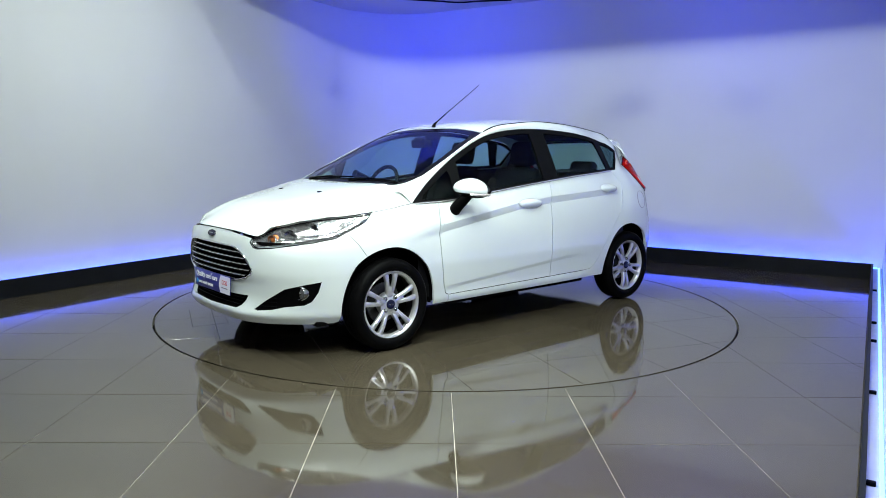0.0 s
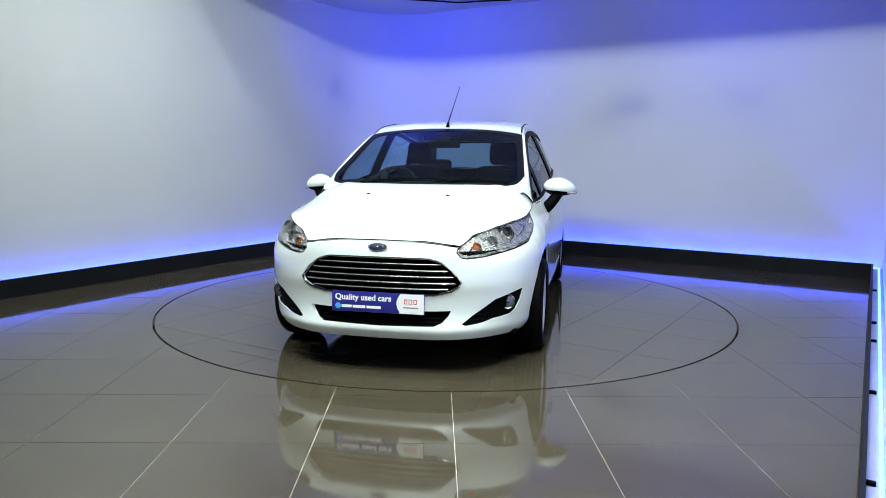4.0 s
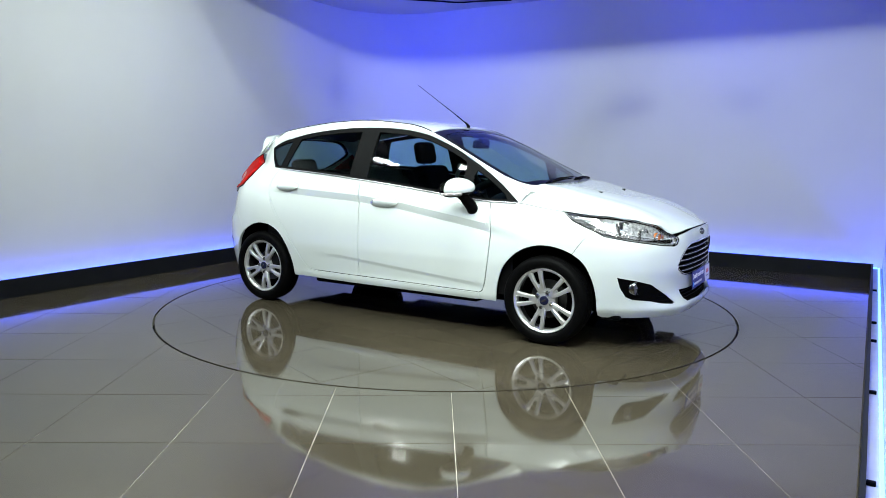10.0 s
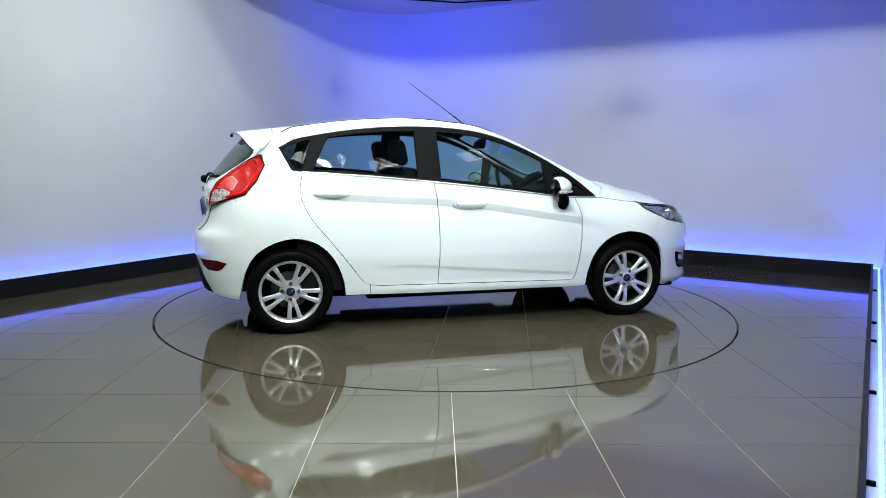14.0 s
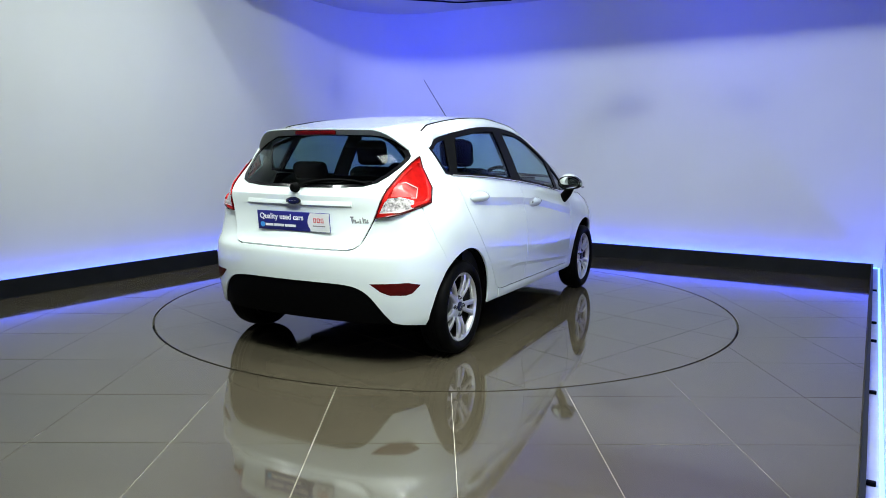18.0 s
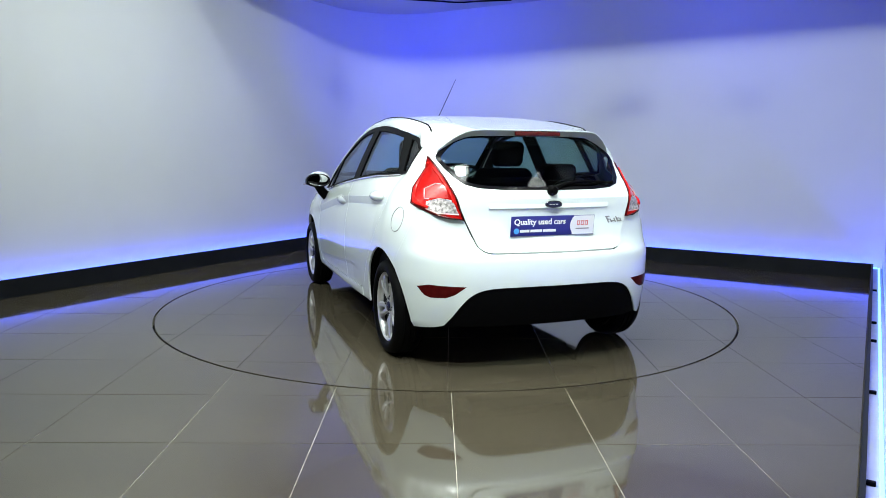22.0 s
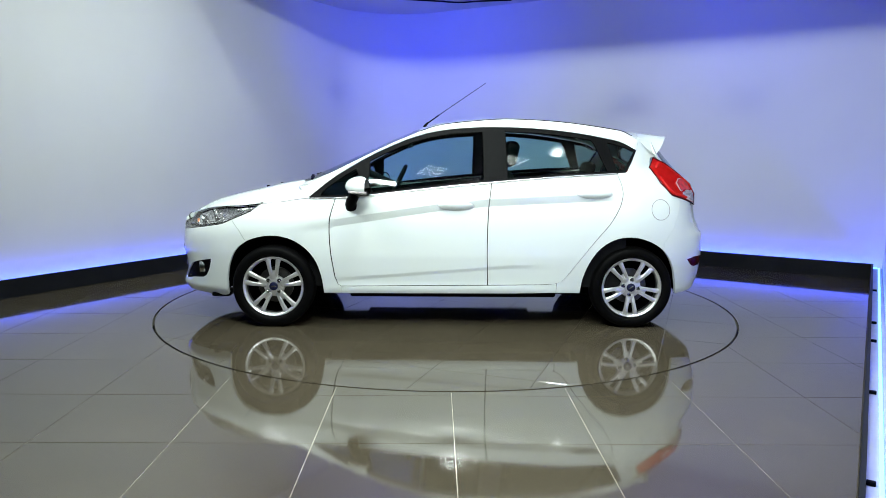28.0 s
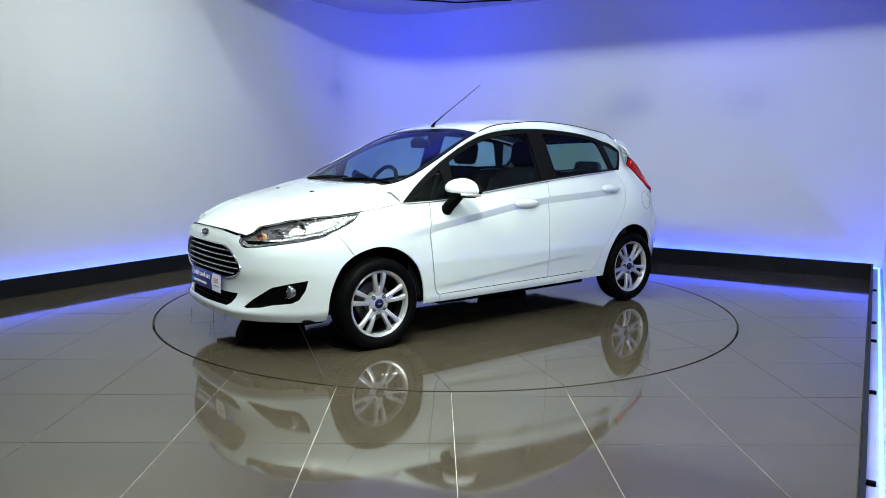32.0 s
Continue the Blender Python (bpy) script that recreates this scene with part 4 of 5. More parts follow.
pair("bonnet_seam", tube_bm(seam, 0.0028, 5), SEAM_GREY, "", (bonnet, bonnet))
shut = [(x, y) for x, y in hood_edge if x > 1.90]
shut = [(x, -y) for x, y in shut[:0:-1]] + shut
# black tube stands in for the shade in the bonnet's front shut line
sheet("bonnet_seal", tube_bm([(x + 0.009, y, float(hood_z(x, y)) - 0.003) for x, y in shut], 0.0026, 6), SHADOW_BLACK, bonnet, "dark line for the shaded gap along the front of the bonnet")
scr_out = [(1.12, 0.0), (1.118, 0.3), (1.100, 0.54), (1.060, 0.645)] + [(x, y - 0.002) for x, y in e_xy if 0.262 < x < 1.06] + [(0.252, 0.555), (0.243, 0.3), (0.240, 0.0)]
scr_in = [(1.055, -0.05), (1.055, 0.0), (1.045, 0.3), (1.0, 0.55), (0.985, 0.600)] + [(x, y - 0.048) for x, y in e_xy if 0.33 < x < 0.95] + [(0.315, 0.515), (0.300, 0.3), (0.295, 0.0), (0.295, -0.05)]
sheet("windscreen_border", top_panel(scr_out, top_z, [scr_in], step=0.06, off=-0.004, rim=0.004), GLOSS_BLACK, car, "black border of the windscreen")
glass_in = [(max(x, 0.29), max(0.0, y)) for x, y in scr_in[1:-1]]
windscreen = sheet("windscreen", top_panel(glass_in, top_z, step=0.06, off=-0.006, rim=0), SCREEN_GLASS, car, "tinted clear windscreen")
foot = [(1.100, 0.590), (1.099, 0.640), (1.088, 0.668), (1.03, 0.690), (0.93, 0.673), (0.885, 0.662)] + smooth([(0.94, 0.652), (0.99, 0.634), (1.025, 0.606), (1.052, 0.565), (1.072, 0.500), (1.084, 0.420)], 14) + [(1.094, 0.45)]
pts, tri = filled(dense(foot, 0.015), 0.03)
q = np.array(pts)
pair("pillar_foot", shell_bm(np.stack([q[:, 0], q[:, 1], top_z(q[:, 0], q[:, 1]) + 0.001], 1), tri, 0.032, False, inward=(0, 0, 0.3)), PAINT, "white foot of the screen pillar")
sheet("cowl", top_panel([(1.19, 0.0), (1.18, 0.25), (1.12, 0.58), (1.06, 0.70), (1.0, 0.70), (1.04, 0.50), (1.06, 0.25), (1.07, 0.0)], lambda x, y: top_z(x, y) * 0 + 0.962 - 0.10 * (np.abs(y) / 0.7) ** 4, rim=0.01), BLACK, car, "black cowl below the windscreen")

# bumpers
lamp_low_f = [("x", 1.601, 0.710), ("x", 1.72, 0.688), ("x", 1.80, 0.675), ("f", 0.560, 0.655), ("f", 0.480, 0.647), ("f", 0.448, 0.654), ("f", 0.422, 0.683), ("f", 0.427, 0.700), ("f", 0.426, 0.709)]
top_f = [("f", 0.34, 0.724), ("f", 0.2, 0.736), ("f", 0.0, 0.740)]
grille_line = around([("f", 0.0, 0.652), ("f", 0.28, 0.650), ("f", 0.345, 0.632), ("f", 0.40, 0.59), ("f", 0.452, 0.527), ("f", 0.44, 0.500), ("f", 0.40, 0.474), ("f", 0.31, 0.452), ("f", 0.0, 0.448)])
grille_hole = [(-0.05, 0.652)] + grille_line + [(-0.05, 0.448)]
intake_line = around([("f", 0.0, 0.364), ("f", 0.26, 0.364), ("f", 0.40, 0.368), ("f", 0.385, 0.34), ("f", 0.355, 0.306), ("f", 0.312, 0.285), ("f", 0.0, 0.279)])
intake_hole = [(-0.05, 0.364)] + intake_line + [(-0.05, 0.279)]
fog_line = around([("x", 1.69, 0.465), ("x", 1.78, 0.447), ("x", 1.86, 0.421), ("f", 0.575, 0.387), ("f", 0.51, 0.342), ("f", 0.455, 0.295), ("f", 0.475, 0.287), ("f", 0.56, 0.298), ("x", 1.86, 0.314), ("x", 1.77, 0.325), ("x", 1.735, 0.345), ("x", 1.705, 0.40)])
bumper_f = around([("x", 1.533, 0.742)] + lamp_low_f + top_f) + around([("f", 0.0, 0.205), ("f", 0.3, 0.206), ("f", 0.5, 0.208), ("x", 1.82, 0.208), ("x", 1.70, 0.205), ("x", 1.60, 0.206)]) + side([q for q in arch_f if q[0] > 1.430]) + side([(1.4275, 0.5975), (1.479, 0.675)])
front_bumper = sheet("front_bumper", ring_panel(bumper_f, [grille_hole, intake_hole, fog_line], step=0.021, mirror=True, rim=0.02, fine=0.014), PAINT, car, "white front bumper")
valance_top = [("r", 0.585, 0.315), ("r", 0.548, 0.376), ("r", 0.507, 0.427), ("r", 0.457, 0.459), ("r", 0.39, 0.476), ("r", 0.2, 0.482), ("r", 0.0, 0.482)]
rear_low = around(valance_top, 26)
lamp_low_r = [("x", -1.5835, 0.906), ("x", -1.60, 0.911), ("x", -1.65, 0.897), ("r", 0.62, 0.874), ("r", 0.545, 0.853)]
bumper_r = side([(-1.4577, 0.60), (-1.5332, 0.72), (-1.5782, 0.86)]) + around(lamp_low_r) + around([("r", 0.507, 0.842), ("r", 0.448, 0.702), ("r", 0.421, 0.677), ("r", 0.385, 0.665), ("r", 0.0, 0.664)]) + rear_low[::-1] + around([("r", 0.618, 0.266), ("x", -1.70, 0.252), ("x", -1.64, 0.243), ("x", -1.582, 0.236)]) + side([q for q in arch_r if q[0] < -1.465][::-1] + [(-1.4577, 0.547)])
rear_bumper = sheet("rear_bumper", ring_panel(bumper_r, step=0.024, mirror=True, rim=0.02, fine=0.016), PAINT, car, "white rear bumper")
sheet("rear_valance", ring_panel([(a, z - 0.001) for a, z in rear_low[::-1]] + around([("r", 0.612, 0.270), ("r", 0.5, 0.262), ("r", 0.0, 0.262)]), off=-0.006, mirror=True, rim=0.02), BLACK, car, "black plastic lower panel of the rear bumper")

# tailgate with its window
REAR_WINDOW = [(0.0, 1.008), (0.28, 1.010), (0.42, 1.020), (0.485, 1.038), (0.526, 1.074), (0.559, 1.125), (0.580, 1.170), (0.580, 1.190), (0.563, 1.213), (0.537, 1.240), (0.490, 1.280), (0.418, 1.311), (0.2, 1.324), (0.0, 1.328)]
gate = [(0.0, 0.672), (0.375, 0.673), (0.417, 0.682), (0.4455, 0.7055), (0.5045, 0.845), (0.525, 0.90), (0.539, 0.945), (0.553, 1.0), (0.569, 1.07), (0.588, 1.135), (0.606, 1.185), (0.607, 1.215), (0.585, 1.252), (0.52, 1.292), (0.42, 1.315), (0.2, 1.328), (0.0, 1.332)]
win_hole = [(-0.05, 1.008)] + REAR_WINDOW + [(-0.05, 1.328)]
tailgate = sheet("tailgate", rear_panel(gate, [win_hole], step=0.03, lines=[[(0.004, 0.962), (0.532, 0.962), (0.537, 0.985), (0.004, 0.985)]]), PAINT, car, "white tailgate", angle=14)
inner_glass = [(y * 0.955, 1.165 + (z - 1.165) * 0.90) for y, z in REAR_WINDOW]
sheet("window_border", rear_panel(REAR_WINDOW, [[(-0.05, inner_glass[0][1])] + inner_glass + [(-0.05, inner_glass[-1][1])]], off=0.003, rim=0.006), GLOSS_BLACK, tailgate, "black border of the rear window")
sheet("rear_window", rear_panel(inner_glass, off=0.001, rim=0), REAR_GLASS, tailgate, "tinted rear window")

# side windows in a dark frame
dlo = [(1.0, 0.893)] + run(BELT, 0.98, -1.135, 40, 0.0) + [(-1.205, 1.080), (-1.257, 1.165), (-1.294, 1.238)] + run(WINDOW_TOP, -1.284, 0.99, 44, -0.004)
front_glass = run(BELT, 0.60, -0.205, 16, 0.016) + [(-0.203, 1.33)] + run(WINDOW_TOP, -0.200, 0.585, 18, -0.036)
small_glass = run(BELT, 0.93, 0.665, 6, 0.014) + [(0.665, 1.06)] + run(WINDOW_TOP, 0.68, 0.91, 6, -0.040)
rear_glass = run(BELT, -0.368, -1.075, 14, 0.016) + [(-1.07, 1.10), (-0.985, 1.285)] + run(WINDOW_TOP, -0.965, -0.358, 14, -0.034)
quarter_glass = run(BELT, -1.142, -1.143, 2, 0.018) + [(-1.190, 1.097), (-1.240, 1.165), (-1.274, 1.228)] + run(WINDOW_TOP, -1.248, -1.080, 5, -0.030)
panes = [side(q) for q in (front_glass, small_glass, rear_glass, quarter_glass)]
FRAME_GREY = material("satin_black_frame", (0.005, 0.0052, 0.0057), 0.5, vary=0.1, scale=30, spec=0.05)
frames = pair("window_frame", ring_panel(side(dlo), panes, step=0.03, rim=0.010, fine=0.015), FRAME_GREY, "satin black window frames and door pillar")
for pane, words in zip(panes, ("clear front door window", "small fixed corner window", "tinted rear door window", "small rear quarter window")):
    pair("side_window", ring_panel(pane, step=0.06, off=-0.007, rim=0), DARK_GLASS if words.startswith("small") else SIDE_GLASS, words, frames)
    pair("window_seal", tube_bm([tuple(ring_at(s, z, -0.003)) for s, z in dense(pane, 0.03)], 0.004, 5, True), BLACK, "", frames)
belt_chrome = np.array([ring_at(s_of("x", x, z), z, 0.004) for x, z in run(BELT, 1.0, -1.14, 50, -0.001)])
pair("belt_trim", tube_bm([tuple(q) for q in belt_chrome], 0.0062, 8), BRIGHT_TRIM, "chrome strip under the side windows")

# dark inner body behind the gaps, wheel housings, floor pan
def inner_body():
    s = np.linspace(0, ALONG[-1], 150)
    z = np.linspace(0.25, 0.86, 22)
    grid = [ring_at(s, np.full(150, h), -0.034) for h in z]
    verts, faces = [], []
    for row in grid:
        verts += [tuple(q) for q in row]
    for i in range(21):
        for j in range(149):
            c = (grid[i][j] + grid[i + 1][j + 1]) / 2
            if any(math.hypot(c[0] - w, c[2] - 0.285) < 0.37 for w in (1.2445, -1.2445)):
                continue
            if c[2] > 0.70 and c[0] > 1.28 or c[2] > 0.84 and c[0] < -1.3:
                continue
            k = 150 * i + j
            faces.append((k, k + 1, k + 151, k + 150))
    verts2 = verts + [(x, -y, h) for x, y, h in verts]
    n = len(verts)
    return verts2, faces + [tuple(n + i for i in reversed(f)) for f in faces]


solid("inner_body", *inner_body(), SHADOW_BLACK, car, "", True)
for x in (1.2445, -1.2445):
    for sign in (1, -1):
        bm = bmesh.new()
        rings = []
        for y in (0.815, 0.50):
            row = []
            for a in np.linspace(-0.12, math.pi + 0.12, 30):
                u, h = x + 0.352 * math.cos(a), 0.285 + 0.352 * math.sin(a)
                skin = float(ring_at(s_of("x", u, h), h)[1]) - 0.03
                row.append(bm.verts.new((u, sign * min(y, skin), h)))
            rings.append(row)
        for i in range(29):
            bm.faces.new((rings[0][i], rings[0][i + 1], rings[1][i + 1], rings[1][i]))
        bm.faces.new(rings[1])
        part("wheel_housing", bm, SHADOW_BLACK, car)
pan = box_bm((3.0, 1.05, 0.08), (0.0, 0, 0.222), 0.015)
part("floor_pan", joined(pan, box_bm((1.45, 1.50, 0.08), (0.0, 0, 0.240), 0.015), box_bm((0.46, 0.8, 0.08), (-1.38, 0, 0.28), 0.02), box_bm((0.30, 1.0, 0.06), (1.66, 0, 0.25), 0.02), box_bm((0.12, 1.3, 0.08), (-1.24, 0, 0.27), 0.02), box_bm((0.12, 1.3, 0.08), (1.24, 0, 0.25), 0.02)), SHADOW_BLACK, car)

for y in (0.64, -0.64):
    part("air_deflector", box_bm((0.13, 0.20, 0.03), (1.64, y * 0.97, 0.206), 0.010), BLACK, car, "black plastic air deflector before the wheel")

# wheels
def wheel_master():
    w = new("wheel")
    tyre = [(0.205, 0.052), (0.212, 0.074), (0.228, 0.086), (0.250, 0.088), (0.268, 0.080), (0.279, 0.066), (0.2835, 0.045), (0.2845, 0.038), (0.2800, 0.036), (0.2800, 0.030), (0.2848, 0.028), (0.285, 0.004),
            (0.280, 0.003), (0.280, -0.003), (0.285, -0.004), (0.2848, -0.028), (0.280, -0.030), (0.280, -0.036), (0.2845, -0.038), (0.279, -0.066), (0.268, -0.080), (0.228, -0.086), (0.205, -0.06), (0.205, 0.052)]
    part("tyre", lathe_bm(tyre, 72), RUBBER, w, "black rubber tyre")
    rim = [(0.187, 0.036), (0.190, 0.058), (0.197, 0.068), (0.206, 0.072), (0.210, 0.068), (0.208, 0.05), (0.205, 0.036)]
    part("barrel", lathe_bm([(0.203, -0.045), (0.192, -0.02), (0.187, 0.036)], 48), DISC_STEEL, w, "dark inside of the wheel")
    part("rim", lathe_bm(rim, 72), ALLOY, w, "silver alloy wheel rim")
    part("brake_disc", lathe_bm([(0.0, -0.022), (0.125, -0.022), (0.125, -0.034), (0.0, -0.034)], 40), DISC_STEEL, w)
    # added black disc in place of the shade at the wheel's back
    part("drum_shadow", lathe_bm([(0.0, -0.046), (0.204, -0.046), (0.204, -0.058), (0.0, -0.058)], 40), SHADOW_BLACK, w)
    part("hub", lathe_bm([(0.0, 0.058), (0.026, 0.058), (0.030, 0.052), (0.052, 0.050), (0.070, 0.044), (0.074, 0.03), (0.072, 0.0), (0.0, 0.0)], 40), ALLOY, w)
    for i in range(5):
        for sign in (1, -1):
            bm = bmesh.new()
            rows = []
            for t in np.linspace(0, 1, 9):
                r = 0.045 + 0.150 * t
                across = sign * float(np.interp(t, (0, 0.3, 0.6, 1.0), (0.012, 0.0185, 0.0275, 0.037)))
                wide = 0.0120 + 0.0016 * t + 0.0045 * max(0.0, t - 0.7) / 0.3
                y = 0.046 + 0.016 * math.sin(t * math.pi * 0.75) + 0.006 * t
                rows.append([bm.verts.new((across + dx, y + dy, r)) for dx, dy in ((-wide, -0.022), (-wide, -0.005), (-wide * 0.6, 0.0), (wide * 0.6, 0.0), (wide, -0.005), (wide, -0.022))])
            for p, q in zip(rows, rows[1:]):
                for k in range(5):
                    bm.faces.new((p[k], p[k + 1], q[k + 1], q[k]))
            bmesh.ops.transform(bm, matrix=Matrix.Rotation(2 * math.pi * i / 5, 4, "Y"), verts=bm.verts[:])
            part("spoke", bm, ALLOY, w)
        web = box_bm((0.040, 0.020, 0.062), (0, 0.044, 0.078), 0.006)
        bmesh.ops.transform(web, matrix=Matrix.Rotation(2 * math.pi * i / 5, 4, "Y"), verts=web.verts[:])
        part("spoke_web", web, ALLOY, w)
    for i in range(4):
        a = math.pi / 4 + i * math.pi / 2
        nut = lathe_bm([(0.0, 0.063), (0.007, 0.063), (0.010, 0.060), (0.011, 0.050), (0.0155, 0.0515), (0.016, 0.04)], 12)
        bmesh.ops.translate(nut, vec=(0.053 * math.cos(a), 0, 0.053 * math.sin(a)), verts=nut.verts[:])
        part("wheel_nut", nut, DARK_CHROME, w, "dark steel wheel nut")
    cap = part("centre_cap", lathe_bm([(0.0, 0.064), (0.024, 0.0635), (0.0285, 0.061), (0.030, 0.050)], 32), EMBLEM_BLUE, w, "dark blue centre cap with an oval mark")
    oval = lathe_bm([(0.0, 0.0652), (0.0105, 0.065), (0.012, 0.0638)], 24)
    bmesh.ops.scale(oval, vec=(1.4, 1, 0.55), verts=oval.verts[:])
    part("mark", oval, DARK_CHROME, cap)
    return w


wheel = wheel_master()


def mount(w, x, sign, spin):
    face = Matrix.Identity(4) if sign > 0 else Matrix.Rotation(math.pi, 4, "Z")
    w.parent = car
    w.matrix_basis = Matrix.Translation((x, sign * (0.765 if x > 0 else 0.741), 0.285)) @ face @ Matrix.Rotation(radians(spin), 4, "Y")


for x, sign, spin in ((1.2445, 1, 0), (-1.2445, 1, 36), (1.2445, -1, 21), (-1.2445, -1, 43)):
    w = wheel if x > 0 and sign > 0 else copy_thing(wheel, Matrix.Identity(4))
    mount(w, x, sign, spin)

# high brake light
sheet("brake_light", box_bm((0.02, 0.29, 0.024), (-1.600, 0, 1.322), 0.005), DEEP_RED, car, "dark red high brake light")

# rear lamps
def flank(x, z, off=0.0):
    return tuple(ring_at(s_of("x", x, z), z, off))


def tail_at(y, z, off=0.0):
    return (float(rear_x(y, z)) - off, y, z)


lamp_r = [(-1.414, 0.607, 1.186), tail_at(0.598, 1.15), tail_at(0.578, 1.08), tail_at(0.559, 1.00), tail_at(0.541, 0.93), tail_at(0.518, 0.850), (-1.728, 0.585, 0.858), (-1.69, 0.645, 0.873),
          flank(-1.64, 0.892, 0.004), flank(-1.585, 0.910, 0.004), flank(-1.518, 0.931, 0.004), flank(-1.447, 1.012, 0.004), flank(-1.389, 1.12, 0.003)]
clear = [(-1.737, 0.530, 0.874), (-1.704, 0.541, 0.938), (-1.640, 0.60, 0.946), (-1.602, 0.672, 0.936), (-1.632, 0.684, 0.902), (-1.69, 0.636, 0.880)]
pink = [(-1.684, 0.560, 0.950), (-1.640, 0.568, 1.030), (-1.590, 0.612, 1.040), (-1.560, 0.670, 1.010), (-1.590, 0.680, 0.955), (-1.626, 0.632, 0.956)]
red_bm, clear_bm, pink_bm = skin_bm(lamp_r, 0.016, 0.013, 0.002, fields=(clear, pink))
tails = pair("rear_lamp", red_bm, RED_LENS, "tall red rear lamp with a clear lower corner")
pair("lamp_edge", tube_bm(lamp_r, 0.0065, 6, True), DEEP_RED, "dark red lamp edge", tails)
lamp_mid = np.array(lamp_r).mean(0)


def dense3(points, n):
    """A closed line of places with n steps between neighbours."""
    p = np.array(points, float)
    return [p[i] + (p[(i + 1) % len(p)] - p[i]) * k / n for i in range(len(p)) for k in range(n)]


def inset(points, share, lift):
    """Places of the lamp drawn towards its middle and lifted off its skin."""
    out = np.array((-0.55, 0.80, 0.22))
    return [tuple(np.array(q) + (lamp_mid - np.array(q)) * share + out * lift) for q in points]


band_line = [lamp_r[k] for k in (0, 12, 11, 10, 9, 8)]
pair("light_band", tube_bm([tuple(q) for q in curve(inset(band_line, 0.17, 0.011), 22)], 0.011, 8), BRIGHT_RED, "bright red light band round the outer edge", tails)
inner_line = [lamp_r[k] for k in (1, 2, 3, 4)]
pair("light_band", tube_bm([tuple(q) for q in curve(inset(inner_line, 0.16, 0.010), 16)], 0.006, 8), BRIGHT_RED, "", tails)
skin_out = np.array((-0.55, 0.80, 0.22)) * 0.011
for rim_line in (pink, clear):
    loop = [tuple(np.array(q) + skin_out) for q in dense3(rim_line, 4)]
    pair("lens_rim", tube_bm(loop, 0.0032, 6, True), PALE_RIM, "pale rim of the inner lens", tails)
pair("reversing_lens", clear_bm, CLEAR_LENS, "clear reversing lens", tails)
pair("inner_lens", pink_bm, PINK_LENS, "ribbed inner red lens", tails)
pair("rear_reflector", ring_panel(around([("x", -1.655, 0.472), ("r", 0.70, 0.486), ("r", 0.62, 0.488), ("r", 0.545, 0.484), ("r", 0.585, 0.450), ("r", 0.625, 0.434), ("r", 0.68, 0.432), ("x", -1.685, 0.442)]), step=0.03, off=0.002, rim=0.006), DEEP_RED, "dark red reflector in the rear bumper")
pair("reflector_recess", ring_panel(around([("x", -1.645, 0.480), ("r", 0.70, 0.496), ("r", 0.52, 0.490), ("r", 0.575, 0.446), ("r", 0.62, 0.426), ("r", 0.69, 0.424), ("x", -1.685, 0.434)]), step=0.03, off=0.0008, rim=0.003), DEEP_RED)

# headlamps
lamp_f = [(1.331, 0.742, 0.848)] + [(x, y, float(hood_z(x, y)) - 0.004) for x, y in ((1.45, 0.724), (1.60, 0.681), (1.75, 0.601), (1.85, 0.511), (1.908, 0.447))] + [tuple(ring_at(s_of("f", y, z), z)) for y, z in ((0.431, 0.702), (0.426, 0.684), (0.45, 0.657), (0.48, 0.650), (0.56, 0.657))]
lamp_f += [flank(1.80, 0.677), flank(1.72, 0.690), flank(1.60, 0.712), flank(1.50, 0.754), flank(1.40, 0.799)]
heads = pair("headlamp", skin_bm(lamp_f, 0.025, 0.010, 0.001, 0.012), LAMP_GLASS, "clear headlamp with bright reflectors")
mid = np.array(lamp_f).mean(0)
deep = [tuple(mid + (np.array(q) - mid) * 0.995 + np.array((-0.018, -0.012, -0.001))) for q in lamp_f]
pair("reflector", skin_bm(deep, 0.02, -0.012, 0.0, -0.02), REFLECTOR, "bright stepped reflector", heads)
pair("bezel", tube_bm([tuple(np.array(q) + np.array((-0.004, -0.003, 0))) for q in lamp_f], 0.0035, 6, True), GLOSS_BLACK, "black edge of the headlamp", heads)


def bowl(at, radius, way, lens):
    m = look(at, Vector(at) + Vector(way))
    out = lathe_bm([(radius, -0.03), (radius * 1.02, -0.032), (radius * 0.9, -0.012), (radius * 0.6, 0.006), (radius * 0.2, 0.012), (0.0, 0.012)], 28, "z")
    bmesh.ops.transform(out, matrix=m, verts=out.verts[:])
    ball = lathe_bm([(0.0, -0.026), (lens * 0.5, -0.023), (lens * 0.85, -0.014), (lens, -0.003), (lens * 1.12, 0.0), (lens * 1.12, 0.012)], 24, "z")
    bmesh.ops.transform(ball, matrix=m, verts=ball.verts[:])
    return out, ball


for at, radius, lens, name in (((1.654, 0.638, 0.762), 0.041, 0.024, "projector_lens"), ((1.760, 0.570, 0.722), 0.034, 0.010, "main_beam")):
    out, ball = bowl(at, radius, (0.9, 0.35, -0.05), lens)
    pair("bowl", out, REFLECTOR, "", heads)
    pair(name, ball, GLASS_LENS, "round glass projector lens", heads)
    ring_bm = lathe_bm([(radius * 1.02, -0.034), (radius * 1.08, -0.040), (radius * 1.12, -0.032), (radius * 1.06, -0.026)], 28, "z")
    bmesh.ops.transform(ring_bm, matrix=look(at, Vector(at) + Vector((0.9, 0.35, -0.05))), verts=ring_bm.verts[:])
    pair("ring", ring_bm, DARK_CHROME, "", heads)
out, ball = bowl((1.850, 0.504, 0.700), 0.028, (0.9, 0.4, 0), 0.0245)
pair("bowl", out, REFLECTOR, "", heads)
pair("indicator_bulb", ball, AMBER, "amber indicator bulb", heads)
